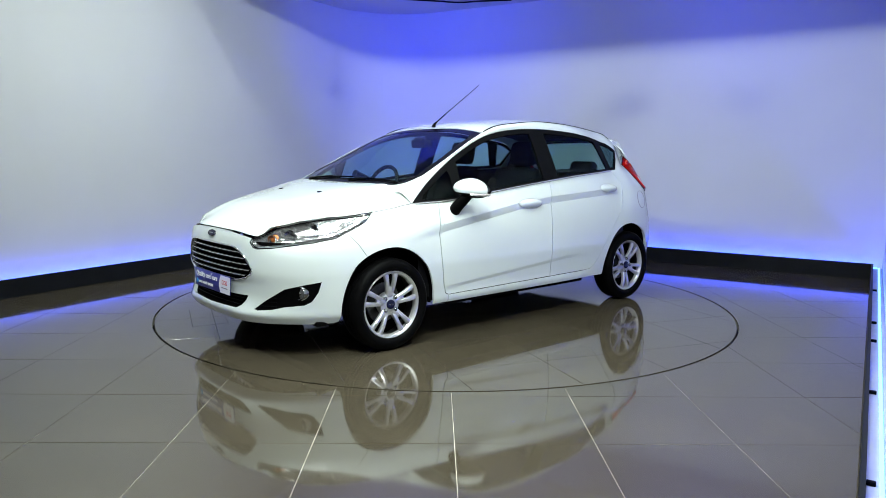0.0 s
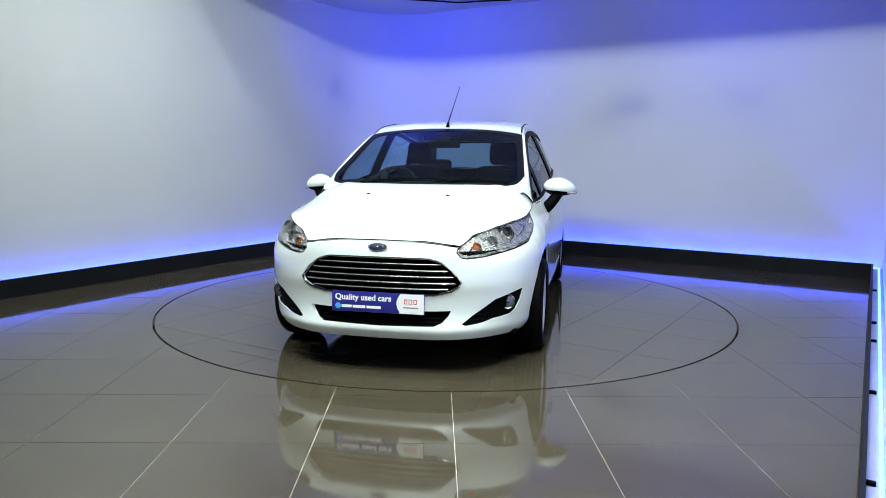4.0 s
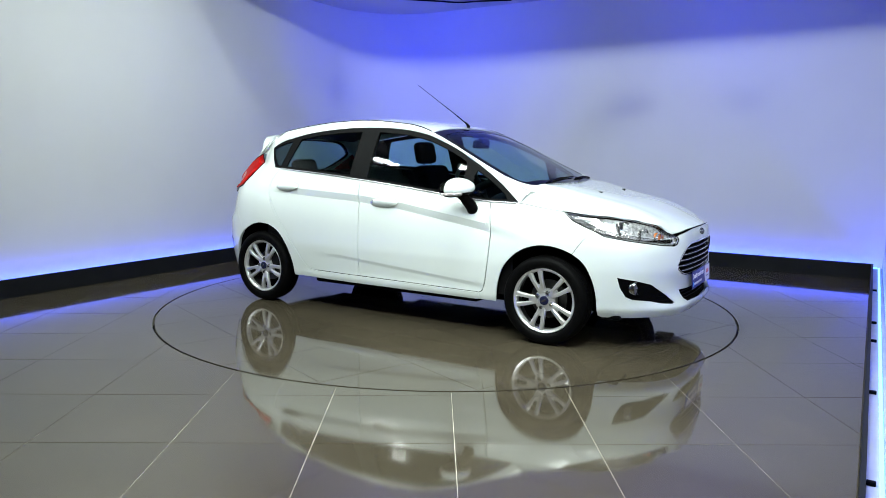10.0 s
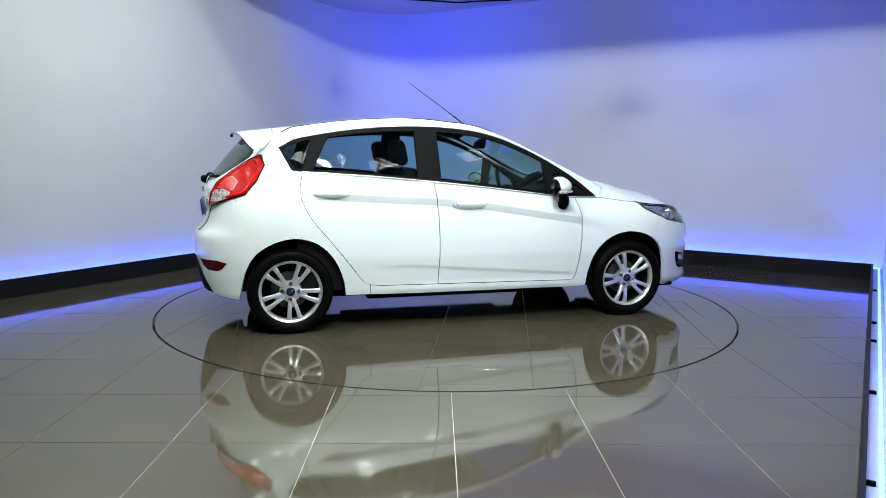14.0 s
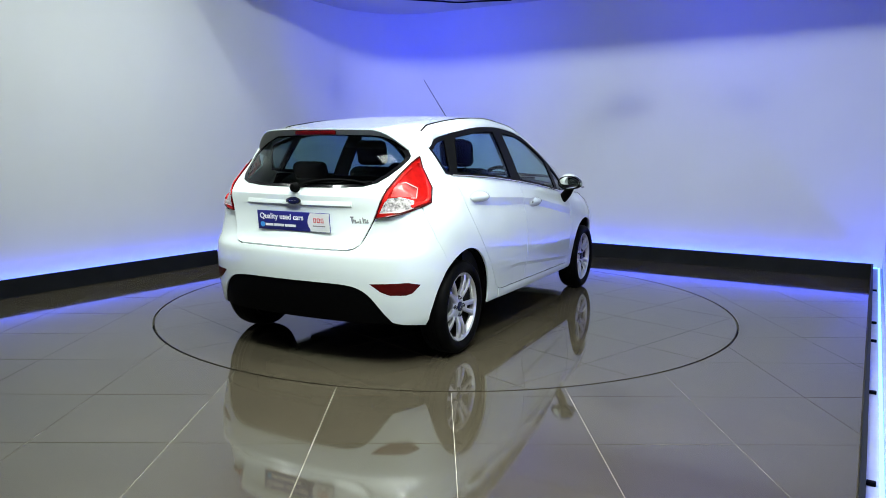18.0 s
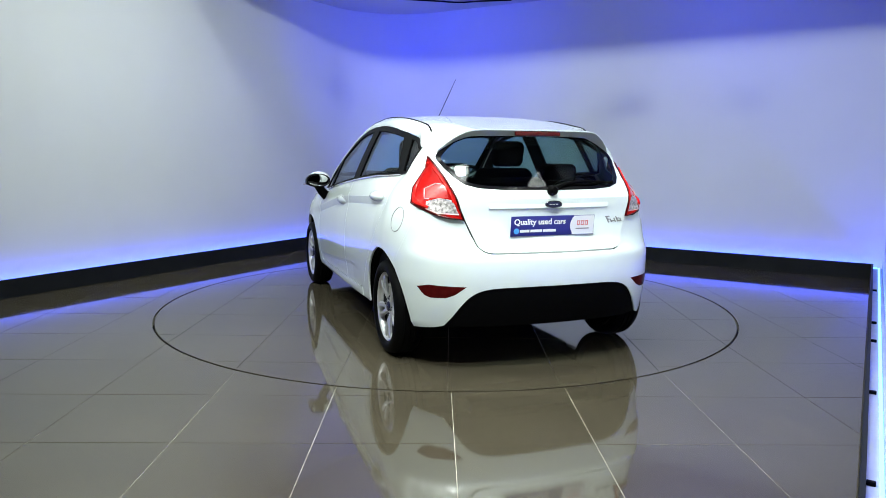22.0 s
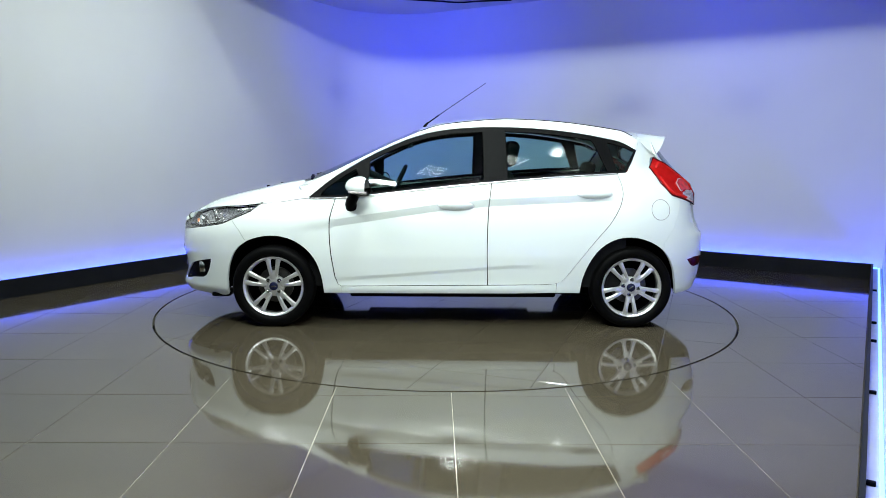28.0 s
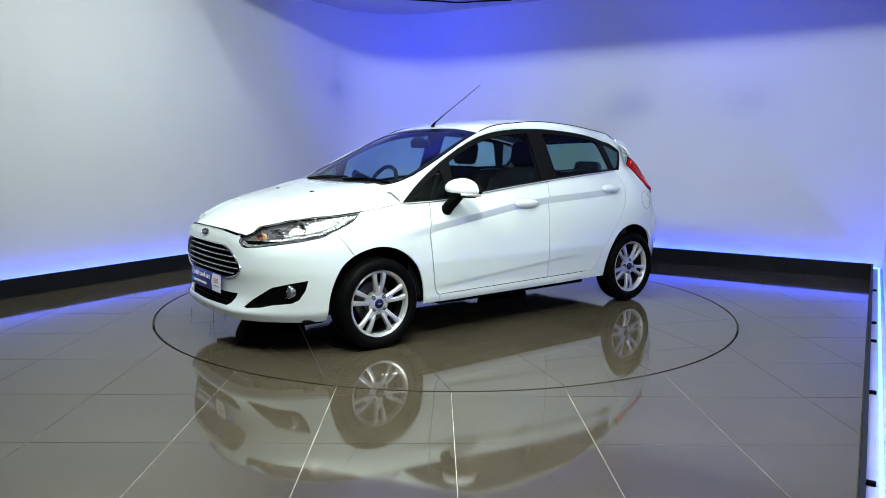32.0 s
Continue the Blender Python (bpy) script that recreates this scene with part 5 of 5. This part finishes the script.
for i in range(7):
    t = i / 6
    a = np.array((1.47, 0.715, 0.803)) * (1 - t) + np.array((1.90, 0.44, 0.682)) * t
    fin = box_bm((0.004, 0.022, 0.046 - 0.02 * abs(t - 0.5)), tuple(a + np.array((-0.030, -0.026, 0.0))), 0.001)
    pair("fin", fin, REFLECTOR if i % 2 else CHROME, "", heads)
brow = [tuple(np.array(lamp_f[k]) + np.array((-0.010, -0.010, -0.009))) for k in range(6)]
pair("brow", tube_bm([tuple(q) for q in curve(brow, 20)], 0.0045, 6), GLOSS_BLACK, "black upper edge inside the lamp", heads)
light_bar = [tuple(np.array(lamp_f[k]) * 0.5 + np.array(lamp_f[j]) * 0.5 + np.array((-0.016, -0.014, dz))) for k, j, dz in ((1, 14, 0.0), (2, 13, -0.028), (3, 12, -0.03), (4, 11, -0.026), (5, 9, -0.012))]
pair("light_bar", tube_bm([tuple(q) for q in curve(light_bar, 16)], 0.006, 6), CHROME, "", heads)

# grille, intake, fog lamps
sheet("grille_back", ring_panel([(0.0, 0.66), *around([("f", 0.3, 0.66), ("f", 0.47, 0.53), ("f", 0.42, 0.46), ("f", 0.3, 0.44)]), (0.0, 0.44)], off=-0.034, mirror=True, rim=0), SHADOW_BLACK, car)
grille = sheet("grille", tube_bm([tuple(ring_at(s, z, -0.002)) for s, z in dense(grille_line, 0.03, False)] + [(x, -y, z) for x, y, z in [tuple(ring_at(s, z, -0.002)) for s, z in dense(grille_line, 0.03, False)][::-1]], 0.0058, 8, True), CHROME, car, "wide grille with chrome surround and slats")
for z, reach in ((0.480, 0.385), (0.513, 0.425), (0.547, 0.415), (0.580, 0.385), (0.614, 0.345)):
    ys = np.linspace(-reach, reach, 33)
    base = np.array([ring_at(s_of("f", abs(y), z), z, -0.014) * (1, 1 if y > 0 else -1, 1) for y in ys])
    bm = bmesh.new()
    rows = [[bm.verts.new(q + np.array(d)) for q in base] for d in ((-0.012, 0, 0.007), (0.003, 0, 0.0085), (0.008, 0, 0.004), (0.007, 0, -0.005), (-0.012, 0, -0.009))]
    for p, q in zip(rows, rows[1:]):
        for i in range(32):
            bm.faces.new((p[i], p[i + 1], q[i + 1], q[i]))
    part("slat", bm, BLACK, grille, "black slat")
    part("slat_trim", tube_bm([tuple(q + np.array((0.007, 0, 0.0050))) for q in base], 0.0027, 6), BRIGHT_TRIM, grille, "chrome line on the slat")
sheet("intake_back", ring_panel([(0.0, 0.372), *around([("f", 0.41, 0.374), ("f", 0.37, 0.30), ("f", 0.31, 0.272)]), (0.0, 0.27)], off=-0.03, mirror=True, rim=0), SHADOW_BLACK, car)
for z, reach in ((0.302, 0.33), (0.322, 0.355), (0.342, 0.375)):
    ys = np.linspace(-reach, reach, 25)
    part("intake_bar", tube_bm([tuple(ring_at(s_of("f", abs(y), z), z, -0.022) * (1, 1 if y > 0 else -1, 1)) for y in ys], 0.0026, 5), BLACK, car)
fogs = pair("fog_recess", ring_panel(fog_line, step=0.03, off=-0.007, rim=0.004), BLACK, "black fog lamp recess")
fog_at = Vector(ring_at(s_of("f", 0.686, 0.398), 0.398, -0.012))
for name, prof, mat in (("fog_ring", [(0.034, -0.010), (0.039, -0.014), (0.043, -0.008), (0.042, 0.02)], DARK_CHROME), ("fog_lens", [(0.0, -0.010), (0.02, -0.009), (0.036, -0.004)], FOG_GLASS), ("fog_bulb", [(0.0, -0.016), (0.009, -0.013), (0.012, -0.006)], DARK_CHROME)):
    bm = lathe_bm(prof, 28, "z")
    bmesh.ops.transform(bm, matrix=look(fog_at, fog_at + Vector((1, 0.25, 0))), verts=bm.verts[:])
    pair(name, bm, mat, "", fogs)
for k in range(3):
    z = 0.315 + 0.025 * k
    pair("recess_rib", tube_bm([tuple(ring_at(s_of("f", y, z), z, -0.005)) for y in np.linspace(0.49 + 0.012 * k, 0.575, 5)], 0.0035, 5), BLACK, "", fogs)


# plates, emblems, badge
def lettering(name, text, size, mat, parent, m):
    data = bpy.data.curves.new(name, "FONT")
    data.body, data.size, data.extrude, data.offset = text, size, 0.0006, size * 0.022
    ob = bpy.data.objects.new("text", data)
    scene.collection.objects.link(ob)
    me = bpy.data.meshes.new_from_object(ob.evaluated_get(bpy.context.evaluated_depsgraph_get()))
    bpy.data.objects.remove(ob)
    me.materials.clear()
    me.materials.append(mat)
    out = new(name, me)
    out.parent, out.matrix_basis = parent, m
    return out


def plate(name, m, label):
    """Flat plate in its own xy plane, text along x."""
    bm = box_bm((0.522, 0.112, 0.004), (0, 0, 0), 0.0012)
    p = part(name, bm, PLATE_BLUE, car, label)
    p.matrix_basis = m
    white = [(0.120, -0.053), (0.258, -0.053), (0.258, 0.053), (0.128, 0.053)] + [(0.128 - 0.022 * math.sin(t) , 0.053 - 0.106 * t / math.pi) for t in np.linspace(0.2, math.pi - 0.2, 10)]
    n = len(white)
    solid("white_end", [(x, y, 0.0022) for x, y in white] + [(x, y, 0.0034) for x, y in white], [tuple(range(n, 2 * n))] + [(i, (i + 1) % n, n + (i + 1) % n, n + i) for i in range(n)], PLATE_WHITE, p, "white end of the plate")
    lettering("lettering", "Quality used cars", 0.0455, INK_WHITE, p, pose(-0.243, 0.009, 0.0028))
    dot = lathe_bm([(0.0, 0.0034), (0.015, 0.0034), (0.0165, 0.0022)], 24, "z")
    bmesh.ops.translate(dot, vec=(-0.226, -0.027, 0), verts=dot.verts[:])
    part("dot", dot, INK_SKY, p)
    for x, wide in ((-0.176, 0.058), (-0.105, 0.072), (-0.022, 0.080)):
        part("bar", box_bm((wide, 0.015, 0.001), (x, -0.027, 0.0029)), INK_WHITE, p, smooth=False)
    for x, wide in ((0.158, 0.018), (0.184, 0.020), (0.210, 0.018)):
        part("mark", joined(box_bm((wide, 0.004, 0.001), (x, 0.0235, 0.0042)), box_bm((wide, 0.004, 0.001), (x, 0.0015, 0.0042)), box_bm((0.004, 0.018, 0.001), (x - wide / 2 + 0.002, 0.0125, 0.0042)), box_bm((0.004, 0.018, 0.001), (x + wide / 2 - 0.002, 0.0125, 0.0042))), INK_RED, p, smooth=False)
    part("bar", box_bm((0.085, 0.006, 0.001), (0.186, -0.020, 0.0042)), INK_GREY, p, smooth=False)
    return p


plate("front_plate", Matrix.Translation((2.024, 0.002, 0.404)) @ Matrix(((0, 0, 1), (1, 0, 0), (0, 1, 0))).to_4x4() @ pose(0, 0, 0, -3, 0, 0), "blue and white show plate with white lettering")
plate("rear_plate", Matrix.Translation((-1.819, 0.002, 0.812)) @ Matrix(((0, 0, -1), (-1, 0, 0), (0, 1, 0))).to_4x4() @ pose(0, 0, 0, 6, 0, 0), "blue and white show plate with white lettering")


def emblem(m):
    rim = lathe_bm([(0.0, 0.004), (0.043, 0.004), (0.047, 0.008), (0.053, 0.005), (0.054, 0.0)], 40, "z")
    bmesh.ops.scale(rim, vec=(1, 0.40, 1), verts=rim.verts[:])
    e = part("emblem", rim, DARK_CHROME, car, "oval emblem with a bright rim")
    e.matrix_basis = m
    face = lathe_bm([(0.0, 0.0062), (0.037, 0.0060), (0.042, 0.0052)], 40, "z")
    bmesh.ops.scale(face, vec=(1, 0.40, 1), verts=face.verts[:])
    part("face", face, EMBLEM_BLUE, e)
    for x, wide in ((-0.022, 0.014), (-0.003, 0.016), (0.017, 0.014)):
        part("stroke", box_bm((wide, 0.005, 0.001), (x, 0.0, 0.0066), 0.0003), CHROME, e)


emblem(Matrix.Translation((2.012, 0, 0.706)) @ Matrix(((0, 0, 1), (1, 0, 0), (0, 1, 0))).to_4x4() @ pose(0, 0, 0, -28, 0, 0))
emblem(Matrix.Translation((-1.814, 0, 0.930)) @ Matrix(((0, 0, -1), (-1, 0, 0), (0, 1, 0))).to_4x4() @ pose(0, 0, 0, -4, 0, 0))
for y, z, wide, tall, lean in ((-0.372, 0.850, 0.034, 0.007, 4), (-0.378, 0.832, 0.008, 0.036, 24), (-0.386, 0.834, 0.024, 0.006, 4), (-0.402, 0.826, 0.007, 0.022, 24), (-0.416, 0.824, 0.016, 0.007, 10),
                               (-0.430, 0.829, 0.007, 0.026, 24), (-0.446, 0.834, 0.007, 0.034, 24), (-0.452, 0.838, 0.024, 0.006, 4), (-0.466, 0.824, 0.022, 0.008, 10), (-0.474, 0.830, 0.007, 0.020, 24)):
    bm = box_bm((0.004, wide, tall), (0, 0, 0), 0.001)
    bmesh.ops.transform(bm, matrix=Matrix.Translation((float(rear_x(y, z)) - 0.002, y, z)) @ pose(0, 0, 0, -lean, 6, -14), verts=bm.verts[:])
    part("badge_stroke", bm, SEAM_GREY, car)
ledge = np.array([(float(rear_x(abs(y), 0.912)), y, 0.912) for y in np.linspace(-0.375, 0.375, 31)])
bm = bmesh.new()
rows = [[bm.verts.new(q + np.array(d)) for q in ledge] for d in ((0.003, 0, 0.030), (-0.002, 0, 0.020), (-0.0065, 0, 0.004), (-0.007, 0, -0.003), (-0.003, 0, -0.008), (0.010, 0, -0.010))]
for p, q in zip(rows, rows[1:]):
    for i in range(30):
        bm.faces.new((p[i], p[i + 1], q[i + 1], q[i]))
bm.faces.new([r[0] for r in rows])
bm.faces.new([r[-1] for r in reversed(rows)])
part("plate_ledge", bm, PAINT, car, "white ledge over the rear plate")

# handles, fuel flap, mirrors
for x, z, doors in ((-0.012, 0.853, front_door), (-0.967, 0.938, rear_door)):
    loop = [(x + 0.122 * math.cos(a), z + 0.034 * math.sin(a) + 0.004 * math.cos(a)) for a in np.linspace(0, 2 * math.pi, 40)[:-1]]
    # flat oval with the hand recess's shade put into its colour
    pair("handle_recess", ring_panel(side([(x + (u - x) * 1.06, z + (v - z) * 1.12) for u, v in loop]), step=0.03, off=0.0012, rim=0.001), HANDLE_SHADE, "", doors)
    pair("handle", ring_panel(side(loop), step=0.016, off=0.003, bulge=0.024, rim=0.002), PAINT, "white door handle", doors)
lock = lathe_bm([(0.0, -0.003), (0.008, -0.002), (0.010, 0.002)], 16, "z")
at = Vector(ring_at(s_of("x", -0.105, 0.856), 0.856, 0.018)) * 1.0
bmesh.ops.transform(lock, matrix=look((at.x, -at.y, at.z), (at.x, -at.y - 1, at.z)), verts=lock.verts[:])
part("door_lock", lock, CHROME, front_door[1])
flap = [ring_at(s_of("x", -1.428 + 0.066 * math.cos(a), 0.831 + 0.070 * math.sin(a)), 0.831 + 0.070 * math.sin(a), 0.0006) for a in np.linspace(0, 2 * math.pi, 40)[:-1]]
sheet("fuel_flap", tube_bm([tuple(q) for q in flap], 0.0020, 5, True), SEAM_GREY, car, "round white fuel flap")


def wing_mirror():
    """Left mirror: cap, lower half, arm, glass, indicator."""
    bm = bmesh.new()
    bmesh.ops.create_uvsphere(bm, u_segments=28, v_segments=18, radius=1.0)
    for v in bm.verts:
        x, y, z = v.co
        f = 1.0 if x > 0 else 0.55
        top = 1.0 if z > 0 else 0.8
        k = 1 + 0.10 * (1 - abs(y))
        v.co = Vector((0.628 + 0.106 * x * f - 0.035 * y, 0.885 + 0.110 * y, 0.977 + 0.065 * z * top * k - 0.010 * y))
    cap = bm.copy()
    bmesh.ops.bisect_plane(cap, geom=cap.verts[:] + cap.edges[:] + cap.faces[:], plane_co=(0.62, 0.885, 0.957), plane_no=(0, 0.08, 1), clear_inner=True)
    low = bm
    bmesh.ops.bisect_plane(low, geom=low.verts[:] + low.edges[:] + low.faces[:], plane_co=(0.62, 0.885, 0.957), plane_no=(0, 0.08, 1), clear_outer=True)
    for b in (cap, low):
        bmesh.ops.bisect_plane(b, geom=b.verts[:] + b.edges[:] + b.faces[:], plane_co=(0.584, 0.885, 0.975), plane_no=(-1, 0.12, 0.05), clear_outer=True)
    return cap, low


cap, low = wing_mirror()
mirrors = pair("wing_mirror", cap, PAINT, "white mirror cap on a black arm")
pair("lower_shell", low, BLACK, "black lower shell", mirrors)
arm = [(0.665, 0.880, 0.940), (0.685, 0.855, 0.903), (0.705, 0.825, 0.865), (0.705, 0.795, 0.835)]
pair("arm", tube_bm([tuple(q) for q in curve(arm, 8)], 0.034, 12, taper=0.040), BLACK, "black mirror arm", mirrors)
glass_bm = bmesh.new()
loop = [glass_bm.verts.new((0.588 - 0.035 * 0.9 * math.cos(a), 0.885 + 0.092 * math.cos(a), 0.973 + 0.045 * math.sin(a))) for a in np.linspace(0, 2 * math.pi, 33)[:-1]]
glass_bm.faces.new(loop)
pair("mirror_glass", glass_bm, MIRROR_GLASS, "mirror glass", mirrors)
rim_loop = [(0.589 - 0.0315 * math.cos(a), 0.885 + 0.099 * math.cos(a), 0.973 + 0.052 * math.sin(a)) for a in np.linspace(0, 2 * math.pi, 33)[:-1]]
pair("mirror_rim", tube_bm(rim_loop, 0.006, 6, True), BLACK, "", mirrors)
pair("mirror_indicator", tube_bm([(0.631 + 0.108 * math.cos(a) - 0.036 * math.sin(a), 0.886 + 0.114 * math.sin(a), 0.952 - 0.010 * math.sin(a)) for a in np.linspace(0.55, 1.7, 12)], 0.0085, 8), CLEAR_LENS, "clear mirror indicator", mirrors)

# washer jets, wipers, aerial
for y in (0.253, -0.253):
    part("washer_jet", box_bm((0.026, 0.020, 0.008), (1.394, y, float(hood_z(1.394, y)) + 0.002), 0.003), BLACK, bonnet, "small black washer jet")
for y0, x0, y1, x1 in ((-0.42, 1.070, 0.12, 1.045), (0.10, 1.072, 0.58, 1.01)):
    line = [(x0 + (x1 - x0) * t, y0 + (y1 - y0) * t) for t in np.linspace(0, 1, 12)]
    blade = tube_bm([(x, y, float(top_z(x, y)) + 0.003) for x, y in line], 0.0055, 6)
    armb = tube_bm([(1.098, y0 + 0.02, 0.998), (x0 - 0.003, y0 + 0.10, float(top_z(x0, y0 + 0.10)) + 0.006), (line[6][0], line[6][1], float(top_z(*line[6])) + 0.008)], 0.006, 6)
    part("wiper", joined(blade, armb), BLACK, car, "black windscreen wiper")
rw = [(0.0, 1.000), (-0.06, 1.032), (-0.18, 1.052), (-0.32, 1.052), (-0.44, 1.040)]
wip = tube_bm([(float(rear_x(y, z)) - 0.022, y, z) for y, z in [tuple(q) for q in curve(rw, 18)]], 0.011, 6, taper=0.006)
blade = tube_bm([(float(rear_x(y, z)) - 0.008, y, z) for y, z in [tuple(q) for q in curve([(-0.12, 1.034), (-0.3, 1.040), (-0.46, 1.046)], 12)]], 0.006, 6)
boss = lathe_bm([(0.0, -0.040), (0.016, -0.038), (0.026, -0.026), (0.030, 0.0)], 20, "z")
bmesh.ops.transform(boss, matrix=look((-1.790, 0, 1.005), (-2.8, 0, 1.1)), verts=boss.verts[:])
part("rear_wiper", joined(wip, blade, boss), BLACK, tailgate, "black rear wiper")
aerial = tube_bm([(0.216, 0, 1.405), (0.205, 0, 1.428), (0.185, 0, 1.446)], 0.016, 10, taper=0.006)
rod = tube_bm([(0.190, 0, 1.440), (0.10, 0, 1.505)], 0.0048, 8)
tip = tube_bm([(0.10, 0, 1.505), (-0.26, 0, 1.751)], 0.0030, 6, taper=0.0022)
part("aerial", joined(aerial, rod, tip), BLACK, car, "long thin black roof aerial")

# cabin
def pad(size, at, bevel, tilt=0.0):
    bm = box_bm(size, (0, 0, 0), bevel, 4)
    bmesh.ops.transform(bm, matrix=Matrix.Translation(at) @ pose(0, 0, 0, 0, tilt, 0), verts=bm.verts[:])
    return bm


for y in (0.36, -0.36):
    seat = part("front_seat", joined(pad((0.50, 0.48, 0.16), (0.02, y, 0.50), 0.06, -6), pad((0.42, 0.40, 0.20), (0.02, y, 0.38), 0.03)), SEAT_CLOTH, car, "dark cloth front seat")
    part("backrest", joined(pad((0.14, 0.46, 0.62), (-0.29, y, 0.80), 0.06, -18), pad((0.10, 0.10, 0.50), (-0.24, y + 0.20, 0.78), 0.045, -18), pad((0.10, 0.10, 0.50), (-0.24, y - 0.20, 0.78), 0.045, -18)), SEAT_CLOTH, seat)
    part("headrest", pad((0.10, 0.25, 0.19), (-0.425, y, 1.205), 0.045, -12), SEAT_CLOTH, seat)
    for d in (0.06, -0.06):
        part("headrest_post", tube_bm([(-0.385, y + d, 1.06), (-0.41, y + d, 1.14)], 0.006, 6), CHROME, seat)
bench = part("rear_seat", joined(pad((0.46, 1.24, 0.18), (-0.72, 0, 0.52), 0.06, -6), pad((0.15, 1.24, 0.52), (-1.06, 0, 0.80), 0.05, -22)), SEAT_CLOTH, car, "dark cloth rear seat")
for y in (0.38, -0.38):
    part("headrest", pad((0.09, 0.26, 0.12), (-1.16, y, 1.085), 0.04, -18), SEAT_CLOTH, bench)
part("parcel_shelf", pad((0.38, 1.10, 0.03), (-1.42, 0, 0.97), 0.01), CABIN, car)
dash = [(0.62, 0.62), (0.60, 0.78), (0.66, 0.90), (0.80, 0.945), (1.0, 0.95), (1.12, 0.94), (1.12, 0.60)]
bm = bmesh.new()
rows = [[bm.verts.new((x + 0.05 * (y / 0.66) ** 2 * (x < 0.9), y, z - 0.03 * (y / 0.66) ** 4 + (0.025 * math.exp(-((y + 0.36) / 0.14) ** 2) if z > 0.85 and x < 0.95 else 0))) for x, z in dash] for y in np.linspace(-0.69, 0.69, 25)]
for p, q in zip(rows, rows[1:]):
    for i in range(len(dash) - 1):
        bm.faces.new((p[i], p[i + 1], q[i + 1], q[i]))
part("dashboard", joined(bm, pad((0.30, 0.22, 0.30), (0.62, 0, 0.66), 0.05), pad((0.70, 0.20, 0.16), (0.2, 0, 0.42), 0.04)), CABIN, car, "dark dashboard")
wheel_m = Matrix.Translation((0.455, -0.36, 0.93)) @ pose(0, 0, 0, 0, 65, 0)
rimb = tube_bm([(0.182 * math.cos(a), 0.182 * math.sin(a), 0) for a in np.linspace(0, 2 * math.pi, 37)[:-1]], 0.016, 8, True)
spokes = joined(box_bm((0.05, 0.34, 0.02), (0, 0, 0), 0.006), box_bm((0.17, 0.06, 0.02), (0.09, 0, 0), 0.006), box_bm((0.13, 0.15, 0.05), (0.02, 0, -0.005), 0.02))
bm = joined(rimb, spokes, tube_bm([(0, 0, 0), (0, 0, 0.28)], 0.03, 10))
bmesh.ops.transform(bm, matrix=wheel_m, verts=bm.verts[:])
part("steering_wheel", bm, CABIN, car, "dark steering wheel")
part("cabin_mirror", joined(pad((0.03, 0.24, 0.062), (0.33, 0.0, 1.275), 0.014, 10), tube_bm([(0.345, 0, 1.285), (0.375, 0, 1.315)], 0.01, 8)), CABIN, car, "black inside mirror")
part("mirror_mount", pad((0.05, 0.10, 0.04), (0.35, 0, 1.305), 0.014), CABIN, car)
for sgn in (1, -1):
    xs = np.linspace(1.0, -1.2, 34)
    bm = bmesh.new()
    rows = []
    for h in (0.28, 0.6, 0.80, -0.012):
        row = []
        for x in xs:
            z = line_at(BELT, min(1.0, max(-1.14, x))) - 0.012 if h < 0 else h
            q = ring_at(s_of("x", x, z), z, -0.055)
            row.append(bm.verts.new((q[0], sgn * q[1], z)))
        rows.append(row)
    for p, q in zip(rows, rows[1:]):
        for i in range(len(xs) - 1):
            bm.faces.new((p[i], p[i + 1], q[i + 1], q[i]))
    part("door_card", bm, CABIN, car)
lin = top_panel([(0.20, 0.0), (0.22, 0.52), (-0.3, 0.53), (-1.0, 0.51), (-1.33, 0.49), (-1.45, 0.40), (-1.50, 0.0)], top_z, off=-0.035, rim=0)
sheet("headlining", lin, HEADLINER_DARK, car, "grey headlining")
pair("pillar_trim", strip_bm(np.array([q * (1, 0.965, 1) - (0.01, 0, 0.012) for q in rail_low[:34]]), np.array([q * (1, 0.965, 1) - (0.01, 0, 0.03) for q in ROOF_EDGE[:34]]), 3), HEADLINER_DARK)
for x0, x1 in ((-0.205, -0.365), ):
    ends = [[ring_at(s_of("x", x, z), z, -0.03) for z in np.linspace(1.02, 1.36, 8)] for x in (x0, x1)]
    pair("pillar_lining", strip_bm(np.array(ends[0]), np.array(ends[1]), 2, 0, (0, 1, 0)), CABIN)



floor_tiles()
disc_tiles()


# ---- movement: the turntable speeds up, turns evenly and slows down; the car rides on it ----
def heading(t):
    early = ((0.0, -137.6), (0.5, -136.95), (1.0, -134.2), (1.5, -130.1), (2.0, -124.45), (2.5, -118.5))
    late = ((30.0, 205.65), (30.5, 211.1), (31.0, 215.9), (31.5, 218.7), (32.0, 219.5))
    for rows in (early, late):
        for a, d in rows:
            if abs(a - t) < 1e-6:
                return d
    return -83.15 + 11.788 * (t - 5.5)


def motions():
    times = [0.0, 0.5, 1.0, 1.5, 2.0, 2.5] + [float(t) for t in range(3, 30)] + [30.0, 30.5, 31.0, 31.5, 32.0]
    walk(turntable, [(t, pose(0, 0, 0, 0, 0, heading(t))) for t in times])
    walk(car, [(t, pose(0, 0, 0, 0, 0, heading(t)) @ Matrix.Translation((-0.0404, 0.0439, 0.0))) for t in times])


motions()
